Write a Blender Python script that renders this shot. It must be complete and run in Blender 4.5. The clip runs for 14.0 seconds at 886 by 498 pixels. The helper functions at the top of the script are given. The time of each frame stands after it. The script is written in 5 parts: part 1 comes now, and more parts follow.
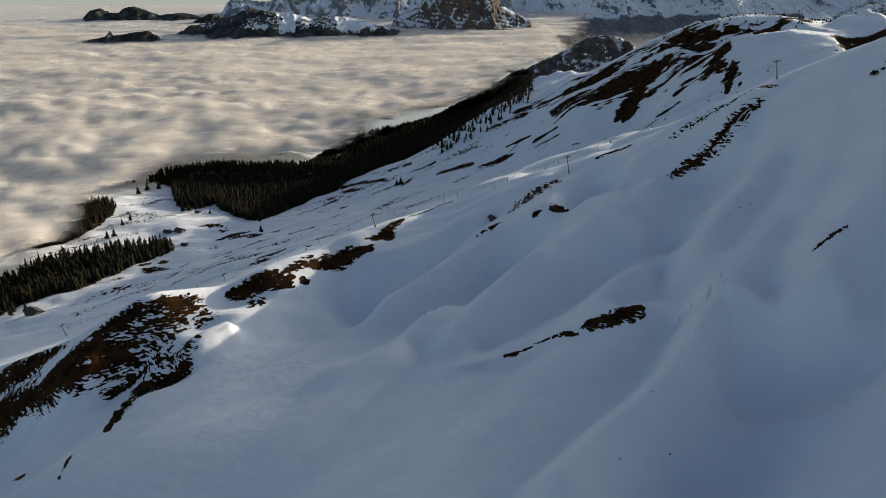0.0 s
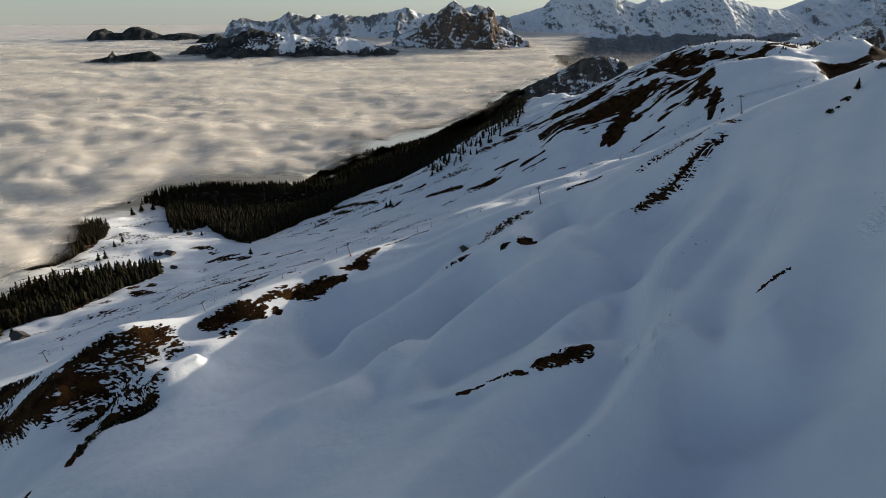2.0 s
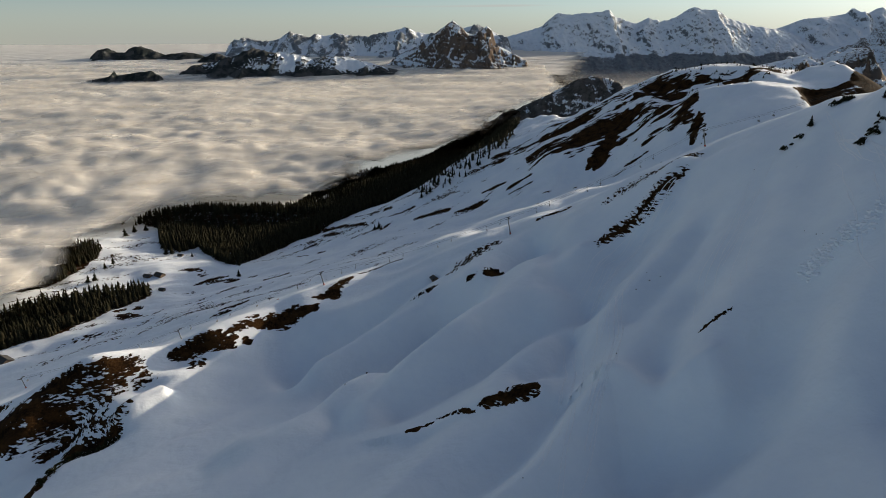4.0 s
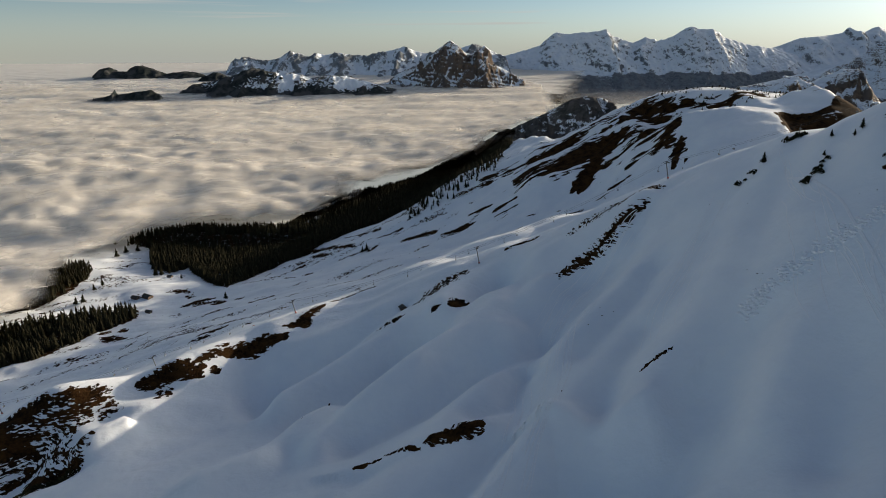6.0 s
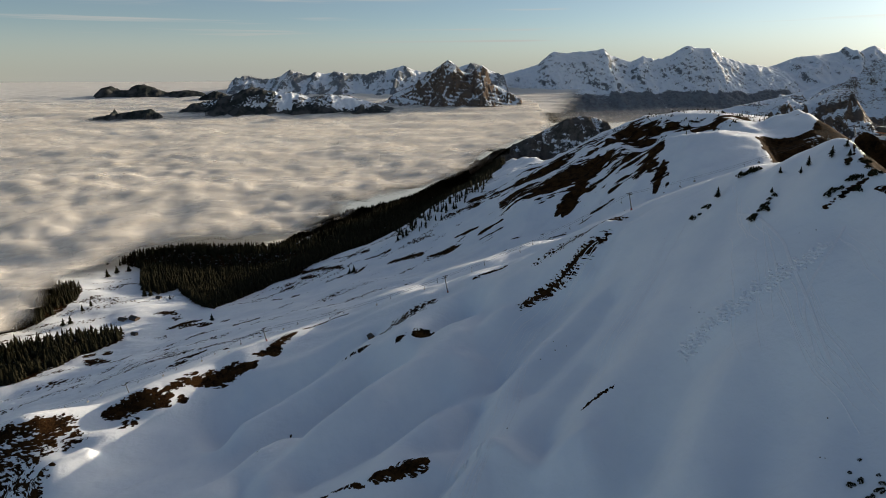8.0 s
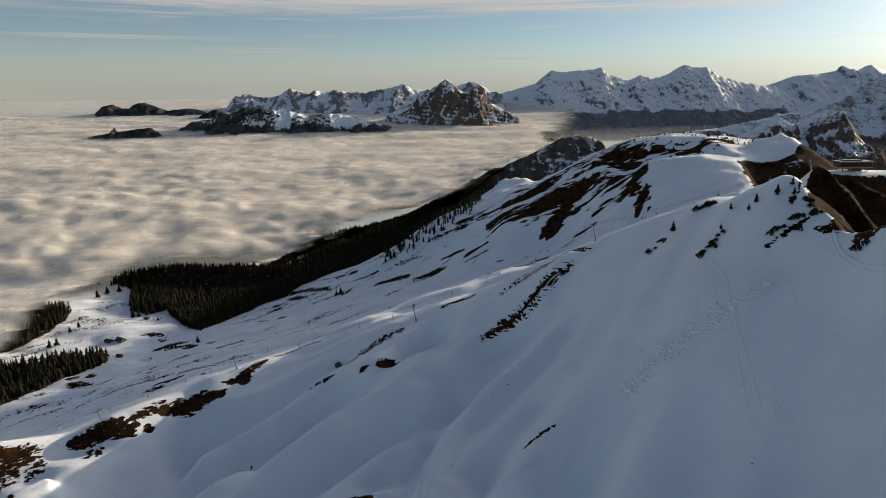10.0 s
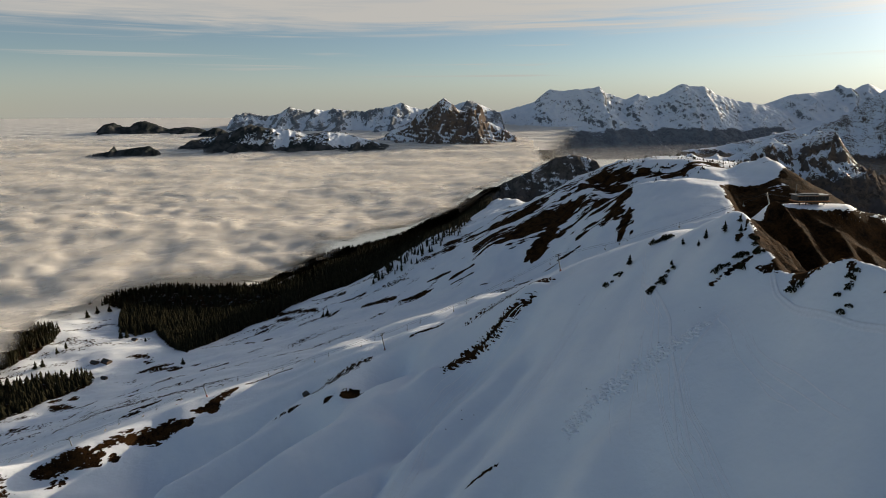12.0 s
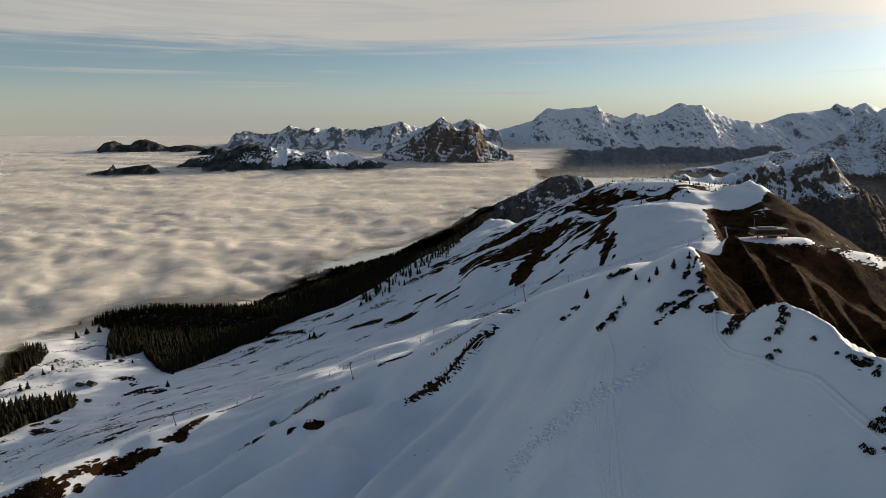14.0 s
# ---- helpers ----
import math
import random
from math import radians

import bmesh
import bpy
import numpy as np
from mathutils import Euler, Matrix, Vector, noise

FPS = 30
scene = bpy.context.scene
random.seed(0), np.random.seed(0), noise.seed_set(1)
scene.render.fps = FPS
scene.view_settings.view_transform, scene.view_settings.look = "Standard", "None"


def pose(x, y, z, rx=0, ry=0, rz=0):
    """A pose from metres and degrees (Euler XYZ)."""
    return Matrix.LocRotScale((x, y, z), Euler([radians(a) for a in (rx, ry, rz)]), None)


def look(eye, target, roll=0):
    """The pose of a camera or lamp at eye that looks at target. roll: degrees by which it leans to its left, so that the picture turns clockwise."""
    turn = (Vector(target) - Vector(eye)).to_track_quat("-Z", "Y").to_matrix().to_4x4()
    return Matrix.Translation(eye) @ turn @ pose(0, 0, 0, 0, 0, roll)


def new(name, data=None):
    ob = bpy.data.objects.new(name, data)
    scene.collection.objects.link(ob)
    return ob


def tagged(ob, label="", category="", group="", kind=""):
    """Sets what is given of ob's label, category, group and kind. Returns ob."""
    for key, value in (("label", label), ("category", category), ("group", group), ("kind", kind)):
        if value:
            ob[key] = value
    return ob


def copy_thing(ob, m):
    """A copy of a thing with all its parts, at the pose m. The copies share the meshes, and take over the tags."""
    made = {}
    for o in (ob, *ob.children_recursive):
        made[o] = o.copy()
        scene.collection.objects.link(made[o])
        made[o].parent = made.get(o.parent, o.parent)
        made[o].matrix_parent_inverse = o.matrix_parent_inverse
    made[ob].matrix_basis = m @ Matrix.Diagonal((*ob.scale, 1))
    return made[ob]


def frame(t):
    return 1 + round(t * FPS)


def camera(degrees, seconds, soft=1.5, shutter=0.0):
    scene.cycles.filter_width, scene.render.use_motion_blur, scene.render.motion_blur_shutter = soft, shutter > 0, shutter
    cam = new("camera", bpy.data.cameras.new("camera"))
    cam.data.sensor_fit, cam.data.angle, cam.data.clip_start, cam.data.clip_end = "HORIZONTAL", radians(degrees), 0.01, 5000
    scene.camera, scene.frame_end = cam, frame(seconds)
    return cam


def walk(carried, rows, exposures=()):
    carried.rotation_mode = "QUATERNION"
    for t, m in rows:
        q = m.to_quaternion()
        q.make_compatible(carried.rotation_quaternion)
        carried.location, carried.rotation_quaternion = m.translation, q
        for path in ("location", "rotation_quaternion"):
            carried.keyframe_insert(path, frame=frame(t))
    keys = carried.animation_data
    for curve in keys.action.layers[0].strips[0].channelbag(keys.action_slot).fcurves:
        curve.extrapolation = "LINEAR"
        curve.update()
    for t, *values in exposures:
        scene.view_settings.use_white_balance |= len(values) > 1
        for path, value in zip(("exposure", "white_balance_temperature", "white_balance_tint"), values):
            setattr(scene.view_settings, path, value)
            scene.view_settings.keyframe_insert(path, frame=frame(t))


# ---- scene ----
cam = camera(70.5, 14.0, soft=0.6)
PATH = [
    (0, (3.21, 2.80, -1.06), (4.44, 96.06, -37.13), -0.21),
    (0.5, (8.96, 2.49, 2.10), (10.06, 95.97, -33.40), -0.22),
    (1, (14.87, 2.15, 5.24), (15.85, 95.86, -29.67), -0.23),
    (1.5, (20.93, 1.81, 8.37), (21.80, 95.73, -25.96), -0.24),
    (2, (27.13, 1.46, 11.49), (27.88, 95.60, -22.26), -0.25),
    (2.5, (33.45, 1.12, 14.59), (34.08, 95.46, -18.58), -0.26),
    (3, (39.88, 0.78, 17.66), (40.39, 95.33, -14.92), -0.27),
    (5.5, (73.20, -0.64, 32.64), (73.17, 94.87, 3.01), -0.29),
    (6, (80.03, -0.85, 35.55), (79.90, 94.85, 6.51), -0.29),
    (6.5, (86.90, -1.02, 38.43), (86.66, 94.85, 9.99), -0.29),
    (7, (93.80, -1.16, 41.28), (93.46, 94.89, 13.44), -0.29),
    (7.5, (100.72, -1.26, 44.10), (100.27, 94.96, 16.86), -0.29),
    (8, (107.65, -1.32, 46.89), (107.11, 95.07, 20.26), -0.29),
    (10.5, (142.42, -1.06, 60.52), (141.37, 96.11, 36.95), -0.25),
    (11, (149.38, -0.90, 63.20), (148.22, 96.42, 40.25), -0.24),
    (11.5, (156.33, -0.70, 65.87), (155.08, 96.76, 43.54), -0.23),
    (12, (163.28, -0.48, 68.54), (161.92, 97.13, 46.83), -0.22),
    (12.5, (170.24, -0.22, 71.21), (168.77, 97.52, 50.13), -0.20),
    (13, (177.19, 0.06, 73.88), (175.62, 97.93, 53.43), -0.19),
    (13.5, (184.15, 0.36, 76.57), (182.48, 98.36, 56.75), -0.17),
    (14, (191.11, 0.68, 79.28), (189.34, 98.81, 60.09), -0.16),
]
walk(cam, [(t, look(eye, target, roll)) for t, eye, target, roll in PATH], [(0, 0.24, 6450, 8), (4, 0.20, 6550, 8), (11, 0.12, 6700, 9), (14, 0.10, 6800, 9)])

# ---- light: a low winter sun behind the ridge, thin cirrus over the valley ----
SUN_WAY = Vector((0.819, 0.574, 0.25)).normalized()
VEIL_GREY, AUREOLE_WIDE, AUREOLE_CORE = 6.2, 7.5, 210.0
sun = new("sun", bpy.data.lights.new("sun", "SUN"))
sun.data.energy, sun.data.angle, sun.data.color = 5.2, radians(0.6), (1.0, 0.84, 0.64)
sun.rotation_euler = SUN_WAY.to_track_quat("Z", "Y").to_euler()

world = bpy.data.worlds.new("sky")
scene.world = world
world.use_nodes = True
wn, wl = world.node_tree.nodes, world.node_tree.links
wn.clear()
w_out, w_bg, w_sky = wn.new("ShaderNodeOutputWorld"), wn.new("ShaderNodeBackground"), wn.new("ShaderNodeTexSky")
w_sky.sky_type, w_sky.sun_disc = "NISHITA", False
w_sky.sun_elevation, w_sky.sun_rotation = math.asin(SUN_WAY.z), math.atan2(SUN_WAY.x, SUN_WAY.y)
w_sky.altitude, w_sky.air_density, w_sky.dust_density, w_sky.ozone_density = 1900, 1.0, 0.1, 2.0
w_bg.inputs["Strength"].default_value = 0.075
w_tc, w_sep = wn.new("ShaderNodeTexCoord"), wn.new("ShaderNodeSeparateXYZ")
wl.new(w_tc.outputs["Generated"], w_sep.inputs[0])


def w_math(op, a, b=None, c=None):
    n = wn.new("ShaderNodeMath")
    n.operation = op
    for i, v in enumerate((a, b, c)):
        if v is None:
            continue
        if isinstance(v, (int, float)):
            n.inputs[i].default_value = v
        else:
            wl.new(v, n.inputs[i])
    return n.outputs[0]


def w_range(v, lo, hi, a=0.0, b=1.0):
    n = wn.new("ShaderNodeMapRange")
    n.interpolation_type = "SMOOTHSTEP"
    for i, k in enumerate((lo, hi, a, b)):
        n.inputs[i + 1].default_value = k
    wl.new(v, n.inputs[0])
    return n.outputs[0]


# bearing and height of the sky's points; cirrus is drawn out along the bearing and tilts a little
w_turn = w_math("ARCTAN2", w_sep.outputs[0], w_sep.outputs[1])
w_high = w_math("SUBTRACT", w_sep.outputs[2], w_math("MULTIPLY", w_turn, 0.004))


def w_noise(along, up, detail, rough, distort, shift=0.0):
    n, c = wn.new("ShaderNodeTexNoise"), wn.new("ShaderNodeCombineXYZ")
    n.inputs["Scale"].default_value, n.inputs["Detail"].default_value = 1.0, detail
    n.inputs["Roughness"].default_value, n.inputs["Distortion"].default_value = rough, distort
    wl.new(w_math("MULTIPLY", w_turn, along), c.inputs[0])
    wl.new(w_math("MULTIPLY", w_high, up), c.inputs[1])
    c.inputs[2].default_value = shift
    wl.new(c.outputs[0], n.inputs["Vector"])
    return n.outputs[0]


w_broad = w_noise(1.6, 14.0, 5, 0.55, 0.4)
w_fine = w_noise(3.5, 75.0, 6, 0.6, 0.6, 3.7)
w_fray = w_math("ADD", w_math("MULTIPLY", w_math("SUBTRACT", w_broad, 0.5), 0.05), w_math("MULTIPLY", w_math("SUBTRACT", w_fine, 0.5), 0.10))
# the sheet of cirrus begins some six degrees up, and thins out overhead and away from the sun
w_sheet = w_math("MULTIPLY", w_range(w_noise(2.6, 55.0, 6, 0.62, 0.8, 21.3), 0.32, 0.68, 0.70, 1.0), w_math("MULTIPLY", w_range(w_math("ADD", w_high, w_fray), 0.098, 0.142), w_range(w_sep.outputs[2], 0.2, 0.42, 1.0, 0.03)))
w_wisps = w_math("MULTIPLY", w_range(w_noise(2.2, 110.0, 4, 0.5, 0.3, 9.1), 0.575, 0.70), w_math("MULTIPLY", w_range(w_sep.outputs[2], 0.03, 0.055), 0.55))
w_band = w_range(w_sep.outputs[2], -0.01, 0.085, 0.85, 0.08)
w_dot = wn.new("ShaderNodeVectorMath")
w_dot.operation = "DOT_PRODUCT"
wl.new(w_tc.outputs["Generated"], w_dot.inputs[0])
w_dot.inputs[1].default_value = SUN_WAY
w_near = w_math("MAXIMUM", w_dot.outputs["Value"], 0.0)
w_away = w_range(w_dot.outputs["Value"], -0.5, 0.2, 0.1, 1.0)
w_veil = w_math("MULTIPLY", w_away, w_math("MINIMUM", w_math("ADD", w_math("ADD", w_sheet, w_band), w_wisps), 0.95))
w_mix = wn.new("ShaderNodeMix")
w_mix.data_type = "RGBA"
wl.new(w_veil, w_mix.inputs["Factor"])
wl.new(w_sky.outputs[0], w_mix.inputs["A"])
w_pale = wn.new("ShaderNodeMix")
w_pale.data_type = "RGBA"
wl.new(w_range(w_sep.outputs[2], 0.0, 0.09), w_pale.inputs["Factor"])
w_pale.inputs["A"].default_value, w_pale.inputs["B"].default_value = (VEIL_GREY * 0.70, VEIL_GREY * 0.73, VEIL_GREY * 0.72, 1), (VEIL_GREY * 1.03, VEIL_GREY, VEIL_GREY * 0.96, 1)
wl.new(w_pale.outputs["Result"], w_mix.inputs["B"])
# the aureole of the veiled sun
w_glow = w_math("ADD", w_math("MULTIPLY", w_math("POWER", w_near, 8.0), AUREOLE_WIDE), w_math("MULTIPLY", w_math("POWER", w_near, 62.0), AUREOLE_CORE))
w_halo = wn.new("ShaderNodeMix")
w_halo.data_type, w_halo.blend_type = "RGBA", "ADD"
w_halo.inputs["Factor"].default_value = 1.0
w_tint = wn.new("ShaderNodeVectorMath")
w_tint.operation = "SCALE"
w_tint.inputs[0].default_value = (1.0, 0.93, 0.80)
wl.new(w_glow, w_tint.inputs["Scale"])
wl.new(w_mix.outputs["Result"], w_halo.inputs["A"])
wl.new(w_tint.outputs[0], w_halo.inputs["B"])
wl.new(w_halo.outputs["Result"], w_bg.inputs["Color"])
wl.new(w_bg.outputs[0], w_out.inputs[0])
scene.view_settings.exposure = 0.0

# ---- materials ----
def material(name, rough=0.8):
    m = bpy.data.materials.new(name)
    m.use_nodes = True
    b = m.node_tree.nodes["Principled BSDF"]
    b.inputs["Roughness"].default_value = rough
    return m, m.node_tree.nodes, m.node_tree.links, b


def noise_node(nodes, links, vec, scale, detail=4, rough=0.55, distort=0.0):
    n = nodes.new("ShaderNodeTexNoise")
    n.inputs["Scale"].default_value, n.inputs["Detail"].default_value = scale, detail
    n.inputs["Roughness"].default_value, n.inputs["Distortion"].default_value = rough, distort
    if vec is not None:
        links.new(vec, n.inputs["Vector"])
    return n.outputs[0]


def ramp_node(nodes, links, fac, lo, hi, a=0.0, b=1.0):
    n = nodes.new("ShaderNodeMapRange")
    n.interpolation_type = "SMOOTHSTEP"
    for i, v in enumerate((lo, hi, a, b)):
        n.inputs[i + 1].default_value = v
    links.new(fac, n.inputs[0])
    return n.outputs[0]


def math_node(nodes, links, op, a, b=None):
    n = nodes.new("ShaderNodeMath")
    n.operation = op
    for i, v in enumerate((a, b)):
        if v is None:
            continue
        if isinstance(v, (int, float)):
            n.inputs[i].default_value = v
        else:
            links.new(v, n.inputs[i])
    return n.outputs[0]


def mix_node(nodes, links, fac, a, b):
    n = nodes.new("ShaderNodeMix")
    n.data_type = "RGBA"
    for key, v in (("Factor", fac), ("A", a), ("B", b)):
        if isinstance(v, tuple):
            n.inputs[key].default_value = (*v, 1)
        elif isinstance(v, (int, float)):
            n.inputs[key].default_value = v
        else:
            links.new(v, n.inputs[key])
    return n.outputs["Result"]


def mapped(nodes, links, scale, rot=(0, 0, 0)):
    tc, mp = nodes.new("ShaderNodeTexCoord"), nodes.new("ShaderNodeMapping")
    mp.inputs["Scale"].default_value = scale
    mp.inputs["Rotation"].default_value = rot
    links.new(tc.outputs["Object"], mp.inputs["Vector"])
    return mp.outputs[0]


def bump_node(nodes, links, bsdf, height, strength, dist):
    n = nodes.new("ShaderNodeBump")
    n.inputs["Strength"].default_value, n.inputs["Distance"].default_value = strength, dist
    links.new(height, n.inputs["Height"])
    links.new(n.outputs[0], bsdf.inputs["Normal"])


def plain(name, colour, rough=0.8, metal=0.0, grain=4.0, vary=0.25):
    """A painted, wooden or metal surface with two scales of wear."""
    m, n, l, b = material(name, rough)
    b.inputs["Metallic"].default_value = metal
    v = mapped(n, l, (1, 1, 1))
    f = math_node(n, l, "ADD", math_node(n, l, "MULTIPLY", noise_node(n, l, v, grain), 0.6), math_node(n, l, "MULTIPLY", noise_node(n, l, v, grain * 7), 0.4))
    dark, light = tuple(c * (1 - vary) for c in colour), tuple(min(1, c * (1 + vary)) for c in colour)
    l.new(mix_node(n, l, ramp_node(n, l, f, 0.3, 0.7), dark, light), b.inputs["Base Color"])
    bump_node(n, l, b, f, 0.3, 0.02)
    return m


def snow_and_turf(name, streak, turf_dark, turf_light, slope_rock=None, rock=(0.12, 0.11, 0.10), size=1.0, ragged=3.0, wide=0.05, fray=(0.0, 0.32), ripple=0.7, fine_rag=0.15, crags=False):
    """Snow that has melted off where 'bare' is high, ragged along the contour."""
    m, n, l, b = material(name, 0.75)
    at = n.new("ShaderNodeAttribute")
    at.attribute_name = "bare"
    v1 = mapped(n, l, (wide * size, wide * size, streak * size))
    v2 = mapped(n, l, (fine_rag * size, fine_rag * size, streak * 2.6 * size))
    plain_v = mapped(n, l, (size, size, size))
    rag = math_node(n, l, "ADD", math_node(n, l, "MULTIPLY", noise_node(n, l, v1, 1.0, 6, 0.62), 0.4), math_node(n, l, "MULTIPLY", noise_node(n, l, v2, 1.0, 3, 0.55), 0.6))
    if crags:
        # on the cliffs the snow holds in gullies that run down the slope
        steep_at = n.new("ShaderNodeAttribute")
        steep_at.attribute_name = "crag"
        v3 = mapped(n, l, (0.012, 0.085, 0.02), (0, 0, radians(14)))
        fall = math_node(n, l, "ADD", math_node(n, l, "MULTIPLY", noise_node(n, l, v3, 1.0, 6, 0.65), 0.65), math_node(n, l, "MULTIPLY", noise_node(n, l, plain_v, 0.07, 5, 0.6), 0.35))
        mixed = n.new("ShaderNodeMix")
        l.new(steep_at.outputs["Fac"], mixed.inputs[0])
        l.new(rag, mixed.inputs[2])
        l.new(fall, mixed.inputs[3])
        rag = mixed.outputs[0]
    edge = math_node(n, l, "ADD", at.outputs["Fac"], math_node(n, l, "MULTIPLY", math_node(n, l, "SUBTRACT", rag, 0.5), ramp_node(n, l, at.outputs["Fac"], *fray, 0.0, ragged)))
    fac = ramp_node(n, l, edge, 0.44, 0.56)
    if slope_rock:
        geo, sep = n.new("ShaderNodeNewGeometry"), n.new("ShaderNodeSeparateXYZ")
        l.new(geo.outputs["Normal"], sep.inputs[0])
        steep = math_node(n, l, "ADD", sep.outputs[2], math_node(n, l, "MULTIPLY", math_node(n, l, "SUBTRACT", rag, 0.5), 0.9))
        fac = math_node(n, l, "MAXIMUM", fac, ramp_node(n, l, steep, slope_rock, slope_rock - 0.06))
    crust = noise_node(n, l, plain_v, 0.02, 5, 0.6)
    fine = noise_node(n, l, plain_v, 0.6, 5, 0.7)
    snow = mix_node(n, l, ramp_node(n, l, crust, 0.3, 0.7), (0.72, 0.77, 0.84), (0.81, 0.845, 0.885))
    tuft = math_node(n, l, "ADD", math_node(n, l, "MULTIPLY", noise_node(n, l, plain_v, 0.09, 5, 0.65), 0.6), math_node(n, l, "MULTIPLY", fine, 0.4))
    turf = mix_node(n, l, ramp_node(n, l, tuft, 0.36, 0.64), turf_dark, turf_light)
    if slope_rock:
        turf = mix_node(n, l, ramp_node(n, l, noise_node(n, l, plain_v, 0.03, 4, 0.6), 0.45, 0.6), turf, rock)
    l.new(mix_node(n, l, fac, snow, turf), b.inputs["Base Color"])
    l.new(math_node(n, l, "ADD", math_node(n, l, "MULTIPLY", fac, 0.3), 0.62), b.inputs["Roughness"])
    l.new(math_node(n, l, "SUBTRACT", 0.22, math_node(n, l, "MULTIPLY", fac, 0.2)), b.inputs["Specular IOR Level"])
    drift = noise_node(n, l, mapped(n, l, (0.04 * size, 0.11 * size, 0.06 * size)), 1.0, 6, 0.6, 0.5)
    h = math_node(n, l, "ADD", math_node(n, l, "ADD", math_node(n, l, "MULTIPLY", noise_node(n, l, plain_v, 0.16, 6, 0.6), 0.4), math_node(n, l, "MULTIPLY", drift, ripple)), math_node(n, l, "MULTIPLY", math_node(n, l, "MULTIPLY", tuft, fac), 1.6))
    bump_node(n, l, b, h, 0.75, 1.9 / size)
    return m


M_GROUND = snow_and_turf("snow and winter turf", 0.35, (0.006, 0.004, 0.0028), (0.055, 0.027, 0.010), ragged=4.2, fray=(0.10, 0.36), ripple=0.3, fine_rag=0.22, crags=True)
# far limestone: its rock tones are lifted and blued, distance haze put into the colour
M_MOUNT = snow_and_turf("snow and haze-paled limestone", 0.05, (0.11, 0.122, 0.14), (0.22, 0.23, 0.245), slope_rock=0.68, rock=(0.20, 0.22, 0.235), size=0.95, ragged=1.0)
M_CLIFF = snow_and_turf("snow and banded rock", 0.14, (0.055, 0.046, 0.04), (0.19, 0.14, 0.105), slope_rock=0.64, rock=(0.12, 0.10, 0.09), size=0.9, ragged=1.9)

M_WOODED = snow_and_turf("snow and far woods", 0.05, (0.018, 0.024, 0.026), (0.05, 0.055, 0.052), slope_rock=0.55, rock=(0.08, 0.08, 0.08), size=0.5, ragged=2.0)
M_GREY = snow_and_turf("snow and grey rock", 0.10, (0.035, 0.035, 0.034), (0.10, 0.092, 0.085), slope_rock=0.70, rock=(0.11, 0.10, 0.095), size=0.8, ragged=1.9)


def foliage(name, dark, light):
    m, n, l, b = material(name, 0.85)
    geo = n.new("ShaderNodeNewGeometry")
    f = math_node(n, l, "ADD", math_node(n, l, "MULTIPLY", geo.outputs["Random Per Island"], 0.7), math_node(n, l, "MULTIPLY", noise_node(n, l, mapped(n, l, (1, 1, 1)), 0.7, 4), 0.3))
    l.new(mix_node(n, l, f, dark, light), b.inputs["Base Color"])
    b.inputs["Specular IOR Level"].default_value = 0.04
    return m


M_FIR = foliage("fir needles", (0.008, 0.010, 0.006), (0.036, 0.031, 0.017))
M_BARK = plain("bark", (0.07, 0.05, 0.035), 0.9, 0, 3.0, 0.4)


def cloud_material(name, soft=1.0):
    m = bpy.data.materials.new(name)
    m.use_nodes = True
    n, l = m.node_tree.nodes, m.node_tree.links
    n.clear()
    out, mix = n.new("ShaderNodeOutputMaterial"), n.new("ShaderNodeMixShader")
    tr, df, tl, m2 = n.new("ShaderNodeBsdfTransparent"), n.new("ShaderNodeBsdfDiffuse"), n.new("ShaderNodeBsdfTranslucent"), n.new("ShaderNodeMixShader")
    df.inputs[0].default_value = (0.97, 0.93, 0.87, 1)
    tl.inputs[0].default_value = (0.97, 0.92, 0.84, 1)
    m2.inputs[0].default_value = 0.34
    at = n.new("ShaderNodeAttribute")
    at.attribute_name = "thick"
    v = mapped(n, l, (0.0035, 0.005, 0.005))
    wisp = noise_node(n, l, v, 2.4, 6, 0.55, 0.4)
    a = math_node(n, l, "ADD", at.outputs["Fac"], math_node(n, l, "MULTIPLY", math_node(n, l, "SUBTRACT", wisp, 0.5), soft))
    l.new(ramp_node(n, l, a, 0.0, 1.0), mix.inputs[0])
    l.new(df.outputs[0], m2.inputs[1])
    l.new(tl.outputs[0], m2.inputs[2])
    l.new(tr.outputs[0], mix.inputs[1])
    l.new(m2.outputs[0], mix.inputs[2])
    l.new(mix.outputs[0], out.inputs[0])
    return m


M_CLOUD = cloud_material("cloud")

# ---- the shape of the land ----
def lattice(ix, iy, seed):
    h = (ix * 374761393 + iy * 668265263 + seed * 1274126177) & 0x7FFFFFFF
    h = ((h ^ (h >> 13)) * 1103515245 + 12345) & 0x7FFFFFFF
    return ((h ^ (h >> 16)) & 0xFFFF) / 65535.0 * 2 * np.pi


def waves(x, y, size, seed=0):
    """Gradient noise about -0.7 to 0.7, with that wavelength in metres."""
    x, y = np.asarray(x, float) / size, np.asarray(y, float) / size
    ix, iy = np.floor(x).astype(np.int64), np.floor(y).astype(np.int64)
    fx, fy = x - ix, y - iy
    ux, uy = fx * fx * fx * (fx * (fx * 6 - 15) + 10), fy * fy * fy * (fy * (fy * 6 - 15) + 10)

    def corner(dx, dy):
        a = lattice(ix + dx, iy + dy, seed)
        return np.cos(a) * (fx - dx) + np.sin(a) * (fy - dy)

    low = corner(0, 0) * (1 - ux) + corner(1, 0) * ux
    high = corner(0, 1) * (1 - ux) + corner(1, 1) * ux
    return low * (1 - uy) + high * uy


def rough(x, y, size, seed=0, octaves=4, gain=0.5):
    out, k = 0, 1.0
    for i in range(octaves):
        out = out + k * waves(x, y, size / 2**i, seed + 17 * i)
        k *= gain
    return out


